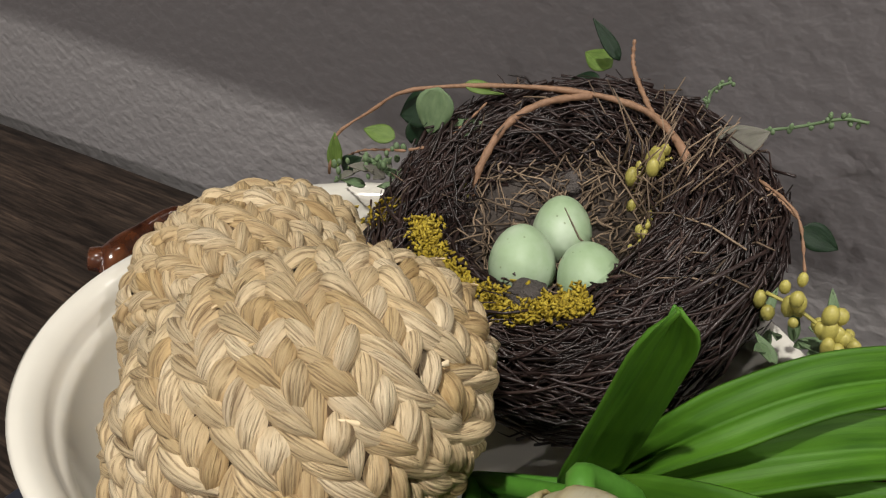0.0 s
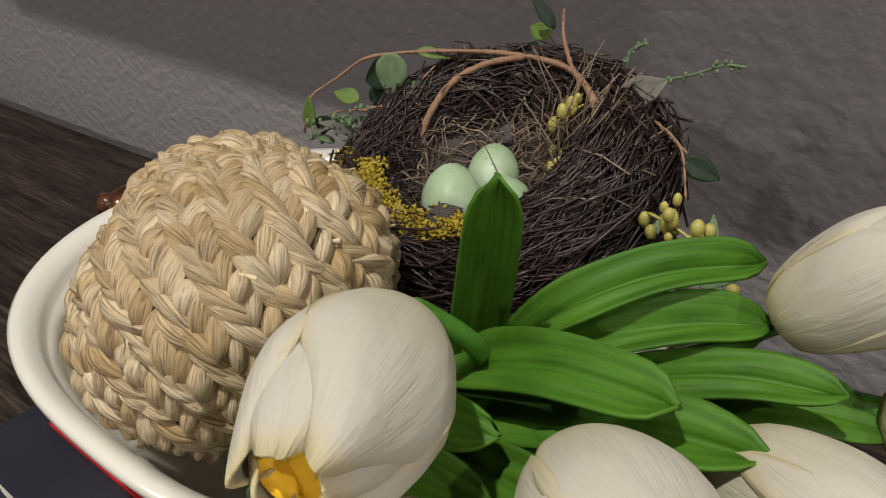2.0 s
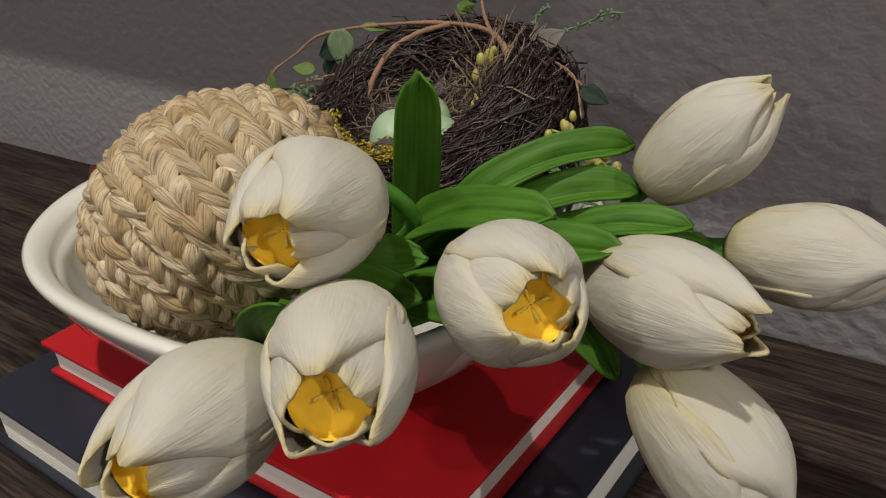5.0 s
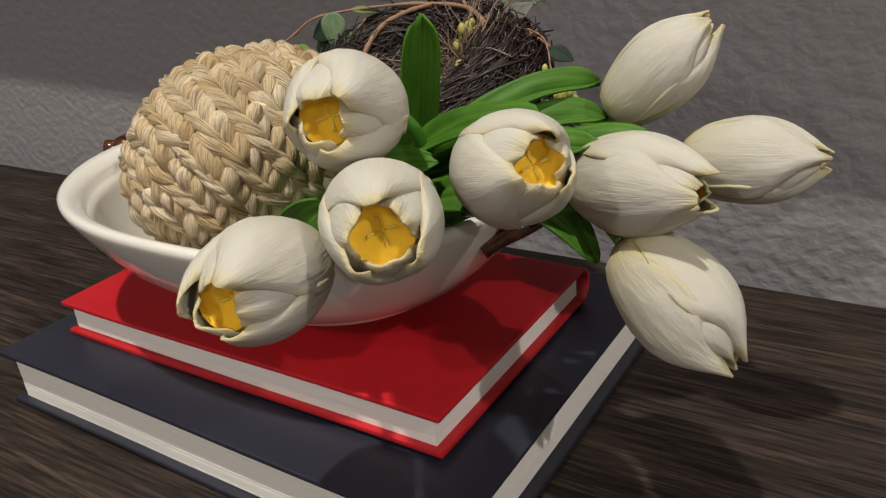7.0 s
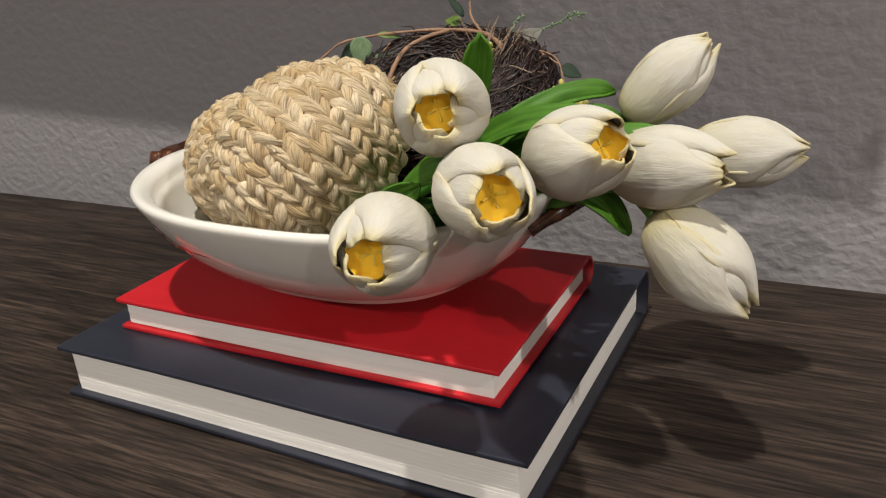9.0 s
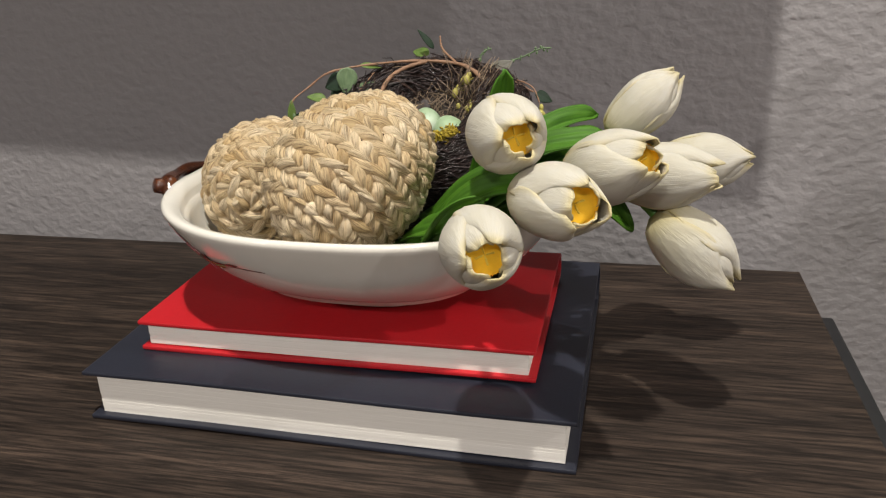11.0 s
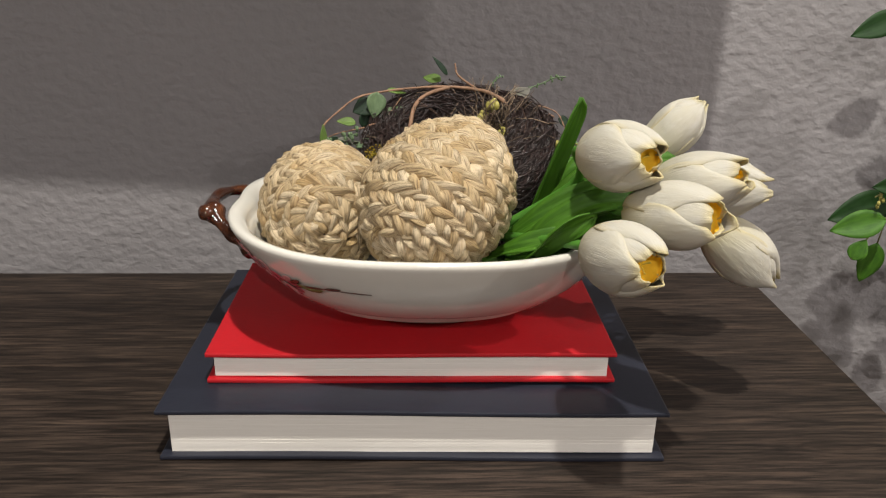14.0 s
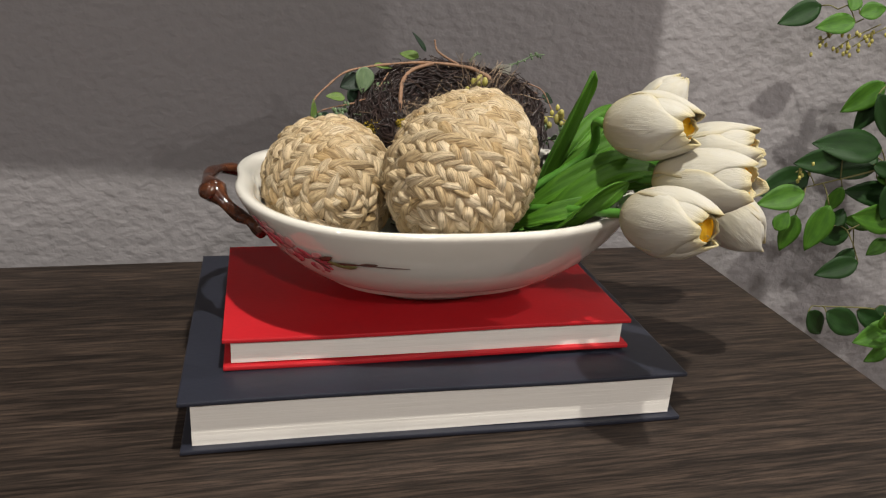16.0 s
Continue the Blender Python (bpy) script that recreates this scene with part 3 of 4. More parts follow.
# ---- woven eggs ----
def egg_radius(t):
    """Radius fraction of the egg along its axis, t from -1 (blunt) to 1 (narrow)."""
    t = max(-1.0, min(1.0, t))
    return math.sqrt(max(0.0, 1 - t * t)) * (1 - 0.08 * t)


def strand_mesh(name, length, width, rnd):
    """One puffed twist of dried leaf, lying along x, domed to +z."""
    nu, nv = 10, 6
    verts, faces, uvs = [], [], []
    bend = rnd.uniform(-0.16, 0.16)
    fold, ridge = rnd.uniform(-3, 3), rnd.uniform(-0.55, 0.55)
    off = rnd.uniform(0, 50)
    for i in range(nu):
        u = i / (nu - 1)
        prof = math.sin(math.pi * (0.07 + 0.86 * u ** 0.85)) ** 0.85
        for j in range(nv):
            v = j / (nv - 1) * 2 - 1
            y = v * width / 2 * prof + bend * width * math.sin(math.pi * u)
            z = width * 0.38 * prof * (1 - abs(v) ** 2.0) + 0.07 * width * math.cos(3.4 * v + fold) * (1 - v * v) + 0.10 * width * max(0, 1 - abs(v - ridge) * 2.2) * prof - width * 0.08
            z += 0.05 * width * math.sin(5 * u + fold) * (1 - v * v)
            z -= 0.46 * width * (abs(u - 0.5) * 2) ** 2.6 + 0.16 * width * abs(v) ** 3
            verts.append(Vector(((u - 0.5) * length, y, z)))
            uvs.append((u + off, v * 0.5 + off * 0.37))
    for i in range(nu - 1):
        for j in range(nv - 1):
            a = i * nv + j
            faces.append((a, a + nv, a + nv + 1, a + 1))
    return verts, faces, uvs


def woven_egg(label, centre, axis, half, rad, row, seed, near):
    """An egg wound with a plaited band; near: the direction that the pieces kept single face."""
    rnd = random.Random(seed)
    e = thing("woven_egg", label, "decorative egg", "woven eggs", centre)
    c, rot = Vector(centre), frame_of(axis)
    nz, nk = 36, 48
    verts, faces = [], []
    for i in range(nz + 1):
        t = -math.cos(math.pi * i / nz)
        r = egg_radius(t) * rad * 0.957
        for k in range(nk):
            a = 2 * math.pi * k / nk
            p = c + rot @ Vector((r * math.cos(a), r * math.sin(a), t * half * 0.957))
            while not inside_bowl(p, 0.001) and (p - c).length > 0.01:
                p = c + (p - c) * 0.96
            verts.append(p)
    for i in range(nz):
        for k in range(nk):
            faces.append((i * nk + k, i * nk + (k + 1) % nk, (i + 1) * nk + (k + 1) % nk, (i + 1) * nk + k))
    # solid egg body, its dark colour painting the shade between strands
    solid("core", verts, faces, M["raffia_core_shade"], e)
    # arc length along the profile
    prof = []
    for i in range(241):
        t = -math.cos(math.pi * i / 240)
        prof.append((t * half, egg_radius(t) * rad))
    arc = [0.0]
    for (z0, r0), (z1, r1) in zip(prof, prof[1:]):
        arc.append(arc[-1] + math.hypot(z1 - z0, r1 - r0))
    total = arc[-1]

    def at(s):
        s = max(0, min(total, s))
        k = min(239, max(0, int(np.searchsorted(arc, s)) - 1))
        f = (s - arc[k]) / max(1e-9, arc[k + 1] - arc[k])
        z = prof[k][0] + (prof[k + 1][0] - prof[k][0]) * f
        r = prof[k][1] + (prof[k + 1][1] - prof[k][1]) * f
        return z, r

    shapes = [strand_mesh("strand", row * rnd.uniform(1.10, 1.42), row * rnd.uniform(0.50, 0.68), rnd) for _ in range(16)]
    shared = [mesh_of("strand", *s[:2], M["raffia"], s[2]) for s in shapes]
    pieces = []
    s, a = row * 0.22, rnd.uniform(0, 6.28)
    side = 0
    # one long spiral of the band from pole to pole: two rows of slanting twists for each turn
    while s < total - row * 0.12:
        z, r = at(s)
        r = max(r, row * 0.26)
        step = row * 0.52
        da = step / r
        for side in (-1, 1):
            ss = s + side * row * 0.25
            aa = a + (0.5 * da if side > 0 else 0)
            zz, rr = at(ss)
            z2, r2 = at(ss + 0.001)
            tang = Vector((math.cos(aa) * (r2 - rr), math.sin(aa) * (r2 - rr), z2 - zz)).normalized()
            along = Vector((-math.sin(aa), math.cos(aa), 0))
            nrm = along.cross(tang).normalized()
            slant = side * radians((22 if side > 0 else 42) + rnd.uniform(-10, 10))
            x = along * math.cos(slant) + tang * math.sin(slant)
            y = nrm.cross(x)
            p = Vector((math.cos(aa) * rr, math.sin(aa) * rr, zz)) + nrm * rnd.uniform(-0.0013, 0.0014)
            k = rnd.uniform(0.82, 1.18) * (1.08 if side > 0 else 0.92)
            tilt = rnd.uniform(0.12, 0.26)
            x2 = x * math.cos(tilt) + nrm * math.sin(tilt)
            n2 = nrm * math.cos(tilt) - x * math.sin(tilt)
            m = Matrix((x2 * k, y * rnd.uniform(0.8, 1.2), n2)).transposed()
            if inside_bowl(c + rot @ p, 0.002):
                pieces.append((c + rot @ p, rot @ m, rot @ nrm))
        a += da
        s += row * da / (2 * math.pi)
    order = sorted(pieces, key=lambda q: -q[2].dot(Vector(near).normalized()))
    for p, m, _ in order[:300]:
        ob = new("strand", shared[rnd.randrange(16)])
        under(ob, e)
        ob.matrix_basis = Matrix.Translation(p) @ m.to_4x4()
    verts, faces, uvs = [], [], []
    for p, m, _ in order[300:]:
        v, f, u = shapes[rnd.randrange(16)]
        k = len(verts)
        verts += [p + m @ q for q in v]
        faces += [tuple(i + k for i in q) for q in f]
        uvs += u
    if verts:
        tagged(solid("strand_rest", verts, faces, M["raffia"], e, uvs=uvs), kind="stuff")
    # loose frayed fibres
    verts, faces = [], []
    for _ in range(34):
        p, m, nrm = rnd.choice(pieces)
        d = (m @ Vector((rnd.choice((-1, 1)), rnd.uniform(-0.9, 0.9), 0.15))).normalized()
        q = p + nrm * row * 0.12 + d * row * 0.20
        w = rnd.uniform(0.0002, 0.0009)
        sd = d.cross(nrm).normalized() * w
        l = rnd.uniform(0.002, 0.0055)
        up = nrm * rnd.uniform(-0.0004, 0.0007)
        k = len(verts)
        th = nrm * 0.00012
        for a, ww in ((q, 1.0), (q + d * l * 0.5 + up * 0.4, 0.8), (q + d * l + up, 0.25)):
            verts += [a - sd * ww + th, a + sd * ww + th, a + sd * ww - th, a - sd * ww - th]
        for b in (k, k + 4):
            for g in range(4):
                faces.append((b + g, b + (g + 1) % 4, b + 4 + (g + 1) % 4, b + 4 + g))
        faces.append((k + 8, k + 9, k + 10, k + 11))
    tagged(solid("frayed_fibre", verts, faces, M["raffia"], e, uvs=[(0.3, 0.2)] * len(verts)), kind="stuff")
    return e


woven_egg("large egg plaited from pale straw raffia, leaning in the bowl", (0.1712, 0.0588, 0.1530), (0.53, 0.67, 0.52), 0.0548, 0.0437, 0.0134, 3, (0.2, -0.7, 0.6))
woven_egg("egg plaited from pale straw raffia, lying behind the large one", (0.0923, 0.1121, 0.1292), (-0.07, 0.996, -0.06), 0.0540, 0.0415, 0.0132, 8, (-0.1, -0.8, 0.5))


# ---- tulips ----
BUNCH = Vector((0.205, 0.092, 0.116))


def cup_radius(u, rad, close):
    """Radius of the flower's cup along its length."""
    body = math.sin(math.pi * min(1, 0.03 + 0.58 * u ** 0.58)) ** 0.75
    lip = max(0.0, (u - 0.40) / 0.60)
    return rad * (0.08 + 0.92 * body) * (1 - close * lip ** (2.0 if close < 0.8 else 2.8))


def petal_grid(length, rad, phi, spread, close, outer, rnd, nu=17, nv=33):
    """A cupped petal round the z axis, from the flower's base to its tip, ribbed and a little ruffled at its edge."""
    wav = rnd.uniform(0, 6.28)
    tipin = min(0.985, close + (-0.07 if outer else 0.03) + rnd.uniform(-0.03, 0.03))
    droop = 0.24 if outer else 0.07
    ribs = rnd.uniform(30, 38)
    lean = rnd.uniform(-0.05, 0.05)
    grid = []
    for i in range(nu):
        u = i / (nu - 1)
        r = cup_radius(u, rad, tipin) * (1.0 if outer else 0.915)
        wid = spread * (0.74 + 0.28 * math.sin(math.pi * min(1, u * 0.95))) * (1 - max(0, (u - 0.68) / 0.32) ** 2.8 * (0.30 if outer else 0.12))
        window = max(0.0, math.sin(math.pi * min(1, u * 1.08))) ** 1.5
        row = []
        for j in range(nv):
            v = j / (nv - 1) * 2 - 1
            a = phi + v * wid + lean * u * u
            edge = abs(v) ** 4
            rr = r * (1 + (0.020 if outer else 0.008) * edge * (0.3 + u))
            rr += 0.0006 * math.sin(7 * u + 4 * v + wav) * u
            rr += 0.00022 * math.sin(ribs * v * (0.6 + 0.4 * u) + wav) * window * v * v
            if outer and close > 0.7:
                rr += 0.0011 * max(0, (u - 0.9) / 0.1) ** 2
            zz = length * (u - droop * abs(v) ** 2.3 * u ** 2.5) + (0.0004 * math.sin(9 * v + wav) + 0.00008 * math.sin(41 * v + wav)) * u ** 4
            row.append(Vector((rr * math.cos(a), rr * math.sin(a), zz)))
        grid.append(row)
    return grid


def tulip(centre, axis, half, rad, label, close=0.45, roll=0.0, seed=0, via=None, bend=0.02):
    rnd = random.Random(seed)
    ax = Vector(axis).normalized()
    length = half * 2
    base = Vector(centre) - ax * half
    rot = frame_of(ax)
    t = thing("tulip", label, "artificial tulip", "bunch of tulips", base)
    for outer, off in ((False, 0.0), (True, 60.0)):
        for k in range(3):
            phi = radians(roll + off + 120 * k + rnd.uniform(-9, 9))
            g = petal_grid(length * ((1.0 if outer else 0.95) + rnd.uniform(-0.03, 0.02)), rad, phi, radians(68 if outer else 70), close, outer, rnd)
            g = [[base + rot @ p for p in row] for row in g]
            v, f, u = sheet(with_normals(g), 0.0009)
            solid("petal", v, f, M["petal"], t, uvs=u)
    # yellow lining of the cup, close behind the inner petals
    if close < 0.8:
        verts, faces = [], []
        prof = [(0.02, 0.775), (0.45, 0.779), (0.80, 0.79), (0.95, 0.81), (1.0, 0.865)]
        for k0, z in prof:
            r = k0 * (0.90 * cup_radius(max(0.80, z) / 0.94, rad, close + 0.05) - 0.0006)
            for k in range(24):
                a = 2 * math.pi * k / 24
                verts.append(base + rot @ Vector((r * math.cos(a), r * math.sin(a), z * length)))
        for i in range(len(prof) - 1):
            for k in range(24):
                faces.append((i * 24 + k, (i + 1) * 24 + k, (i + 1) * 24 + (k + 1) % 24, i * 24 + (k + 1) % 24))
        solid("throat", verts, faces, M["throat"], t, "deep yellow throat")
        for k in range(4):
            a = radians(90 * k + 15)
            p0 = Vector((0.0008 * math.cos(a), 0.0008 * math.sin(a), 0.77 * length))
            p1 = Vector((0.0044 * math.cos(a), 0.0044 * math.sin(a), 0.795 * length))
            v, f = tube([base + rot @ p for p in (p0, (p0 + p1) / 2, p1, p1 + Vector((0, 0, 0.001)))], [0.0005, 0.0005, 0.0006, 0.0003], 6)
            solid("stamen", v, f, M["stamen"], t)
    # stem back into the bunch
    end = BUNCH
    mid = base - ax * bend
    q = Vector(via) if via else (mid + end) / 2 + Vector((0, 0.004, -0.012))
    path = spline([base + ax * 0.004, base - ax * bend * 0.4, mid, q, end], 22)
    v, f = tube(path, [0.0038 - 0.0008 * min(1, i / 4) for i in range(22)], 10)
    solid("stem", v, f, M["stem"], t, "smooth green stem", uvs=[(0.1, 0.1)] * len(v))
    return t


CREAM = "cream white artificial tulip with an open yellow throat"
tulip((0.2716, 0.0170, 0.1905), (0.39, -0.90, 0.17), 0.0310, 0.0205, CREAM, 0.60, 20, 1, via=(0.258, 0.076, 0.158), bend=0.014)
tulip((0.2986, -0.0048, 0.1635), (0.60, -0.77, 0.20), 0.0310, 0.0195, CREAM, 0.48, 70, 2)
tulip((0.2664, -0.0291, 0.1472), (0.28, -0.94, 0.18), 0.0310, 0.0203, CREAM, 0.58, 25, 3, via=(0.2313, 0.0364, 0.1335), bend=0.008)
tulip((0.3246, 0.0351, 0.1698), (0.72, -0.60, 0.34), 0.0310, 0.0202, CREAM, 0.58, 40, 4)
tulip((0.3530, 0.0758, 0.1532), (0.92, -0.37, 0.12), 0.0310, 0.0197, "cream white artificial tulip, half closed", 0.72, 30, 5)
tulip((0.3390, 0.1400, 0.1800), (0.70, 0.13, 0.70), 0.0285, 0.0172, "closed cream white artificial tulip head, pointing up", 0.88, 10, 6)
tulip((0.3785, 0.1400, 0.1440), (0.99, 0.02, 0.10), 0.0298, 0.0183, "closed cream white artificial tulip head, lying level", 0.92, 0, 7)
tulip((0.3711, 0.0689, 0.1125), (0.77, -0.17, -0.62), 0.0300, 0.0200, "closed cream white artificial tulip head, drooping to the table", 0.94, 45, 8)


def blade(points, width, hint, fold=0.35, seed=0, label="long bright green artificial tulip leaf", tip=0.78):
    """A strap leaf along a line of points: hint is the way its upper face looks."""
    rnd = random.Random(seed)
    t = thing("tulip_leaf", label, "artificial leaf", "tulip leaves", points[0])
    n, m = 24, 15
    path = spline(points, n)
    grid = []
    for i, p in enumerate(path):
        u = i / (n - 1)
        d = (path[min(i + 1, n - 1)] - path[max(i - 1, 0)]).normalized()
        up = Vector(hint) - d * d.dot(Vector(hint))
        up.normalize()
        side = d.cross(up).normalized()
        w = width / 2 * (0.42 + 0.58 * min(1, u / 0.4) ** 0.8) * (1 - 0.22 * max(0, (u - 0.5) / 0.5) ** 2) * (1 if u < tip else max(0.06, math.sqrt(max(0, 1 - ((u - tip) / (1 - tip)) ** 2))))
        row = []
        for j in range(m):
            v = j / (m - 1) * 2 - 1
            lift = fold * w * (abs(v) ** 1.6) + 0.0006 * math.sin(8 * u + 4 * v + seed) - 0.0012 * math.exp(-(v / 0.14) ** 2) + 0.0007 * math.cos(9.5 * v + seed) * math.sin(math.pi * u) * (1 - v * v)
            row.append(p + side * (v * w) + up * lift)
        grid.append(row)
    v, f, u = sheet(with_normals(grid), 0.0010)
    solid("blade", v, f, M["leaf"], t, uvs=u)
    keel = []
    for i in range(n):
        nrm = (grid[i][8] - grid[i][6]).cross(path[min(i + 1, n - 1)] - path[max(i - 1, 0)]).normalized()
        if nrm.dot(Vector(hint)) > 0:
            nrm = -nrm
        keel.append(grid[i][7] + nrm * 0.0006)
    v, f = tube(keel, [0.0011 - 0.00003 * i for i in range(n)], 6)
    solid("midrib", v, f, M["stem"], t, "paler rounded midrib on the underside")
    return t


# upright leaf, then those that lie over the rim
blade([(0.232, 0.104, 0.118), (0.2375, 0.0985, 0.138), (0.2500, 0.0910, 0.178), (0.2600, 0.0840, 0.2110)], 0.0172, (0.62, -0.75, 0.1), 0.50, 1, "upright bright green artificial tulip leaf, folded along the middle", 0.86)
blade([(0.238, 0.084, 0.134), (0.258, 0.074, 0.156), (0.285, 0.070, 0.171), (0.3190, 0.0690, 0.1770)], 0.0185, (0.1, -0.45, 0.87), 0.35, 2, tip=0.88)
blade([(0.235, 0.074, 0.130), (0.265, 0.070, 0.146), (0.300, 0.073, 0.160), (0.3380, 0.0760, 0.1670)], 0.0215, (0.1, -0.4, 0.9), 0.3, 3)
blade([(0.245, 0.100, 0.136), (0.265, 0.108, 0.158), (0.287, 0.126, 0.170), (0.3100, 0.1450, 0.1720)], 0.0160, (0.05, -0.6, 0.8), 0.65, 4, tip=0.86)
blade([(0.248, 0.096, 0.134), (0.272, 0.106, 0.150), (0.298, 0.120, 0.160), (0.3180, 0.1330, 0.1600)], 0.0175, (0.0, -0.5, 0.87), 0.55, 5)
blade([(0.220, 0.050, 0.116), (0.236, 0.037, 0.140), (0.262, 0.030, 0.158), (0.292, 0.036, 0.158)], 0.0175, (-0.2, -0.55, 0.8), 0.35, 6)
blade([(0.214, 0.056, 0.114), (0.226, 0.030, 0.126), (0.240, 0.016, 0.144), (0.260, 0.014, 0.157)], 0.0150, (0.5, -0.8, 0.2), 0.4, 7)
blade([(0.203, 0.052, 0.117), (0.220, 0.036, 0.129), (0.240, 0.029, 0.137), (0.258, 0.032, 0.141)], 0.0150, (-0.1, -0.5, 0.85), 0.3, 8)
blade([(0.245, 0.066, 0.128), (0.272, 0.054, 0.144), (0.300, 0.048, 0.152), (0.326, 0.050, 0.148)], 0.0170, (0.0, -0.5, 0.85), 0.22, 9)
blade([(0.262, 0.094, 0.130), (0.290, 0.104, 0.146), (0.318, 0.112, 0.156), (0.3430, 0.1190, 0.1570)], 0.016, (0.0, -0.4, 0.9), 0.25, 10)
blade([(0.290, 0.080, 0.142), (0.308, 0.080, 0.140), (0.324, 0.079, 0.132), (0.3360, 0.0780, 0.1180)], 0.015, (0.3, -0.7, 0.6), 0.3, 11, tip=0.5)
blade([(0.262, 0.098, 0.126), (0.292, 0.112, 0.134), (0.325, 0.126, 0.140), (0.3560, 0.1360, 0.1380)], 0.017, (0.0, -0.4, 0.9), 0.2, 12)
blade([(0.214, 0.066, 0.122), (0.234, 0.054, 0.142), (0.258, 0.047, 0.158), (0.284, 0.050, 0.163)], 0.0165, (-0.1, -0.6, 0.8), 0.35, 13)


# short leaves down in the bowl, under the bunch
blade([(0.262, 0.098, 0.118), (0.240, 0.070, 0.114), (0.222, 0.052, 0.108), (0.204, 0.042, 0.105)], 0.0180, (-0.1, -0.2, 0.97), 0.3, 14)
blade([(0.258, 0.104, 0.116), (0.232, 0.084, 0.110), (0.206, 0.070, 0.104), (0.180, 0.062, 0.099)], 0.0200, (0.1, -0.2, 0.97), 0.3, 15)
blade([(0.270, 0.086, 0.124), (0.252, 0.062, 0.122), (0.238, 0.048, 0.119), (0.224, 0.040, 0.116)], 0.0150, (0.2, -0.3, 0.93), 0.35, 16)


# ---- the bird's nest ----
def small_leaf(name, parent, base, tip, width, hint, mat, fold=0.25, sag=0.0, point=1.0, label=""):
    """A leaf from base to tip; hint is the way its face looks."""
    a, b = Vector(base), Vector(tip)
    d = (b - a)
    up = (Vector(hint) - d.normalized() * d.normalized().dot(Vector(hint))).normalized()
    side = d.normalized().cross(up)
    n, m = 11, 7
    grid = []
    for i in range(n):
        u = i / (n - 1)
        w = width / 2 * max(0.03, math.sin(math.pi * min(1, 0.02 + 0.98 * u ** (0.72 * point))) ** 0.85)
        row = []
        for j in range(m):
            v = j / (m - 1) * 2 - 1
            row.append(a + d * u + side * (v * w) + up * (fold * w * abs(v) ** 1.4 - sag * d.length * u * u - 0.02 * width * math.exp(-(v / 0.18) ** 2)))
        grid.append(row)
    v, f, u = sheet(with_normals(grid), 0.0004)
    return solid(name, v, f, mat, parent, label, uvs=u)


def join(verts, faces, v, f):
    k = len(verts)
    verts += v
    faces += [tuple(i + k for i in q) for q in f]


NC = Vector((0.1865, 0.1775, 0.1530))
NROT = frame_of((-0.046, -0.40, 0.915), (1, 0, 0))


def clears_bowl(p):
    return p.z > 0.128 or inside_bowl(p, 0.002)


def nest_point(theta, psi, grow=1.0):
    """A point of the nest's ring: theta round it, psi round its section (0 outside, 90 on top, 180 inside)."""
    ring, tr, th = 0.0522, 0.0196, 0.0210
    low = 1.0
    z = th * math.sin(psi) * grow
    if z < 0:
        z *= 3.0
        low = 1 - 0.12 * min(1, -z / 0.06)
    r = (ring + tr * math.cos(psi) * grow) * low
    wob = 1 + 0.035 * math.sin(2 * theta + 0.7) + 0.02 * math.sin(5 * theta)
    for k in range(12):
        p = NC + NROT @ Vector((r * wob * math.cos(theta), r * wob * math.sin(theta), z + 0.002 * math.sin(3 * theta + 1)))
        if clears_bowl(p):
            break
        r *= 0.96
    return p


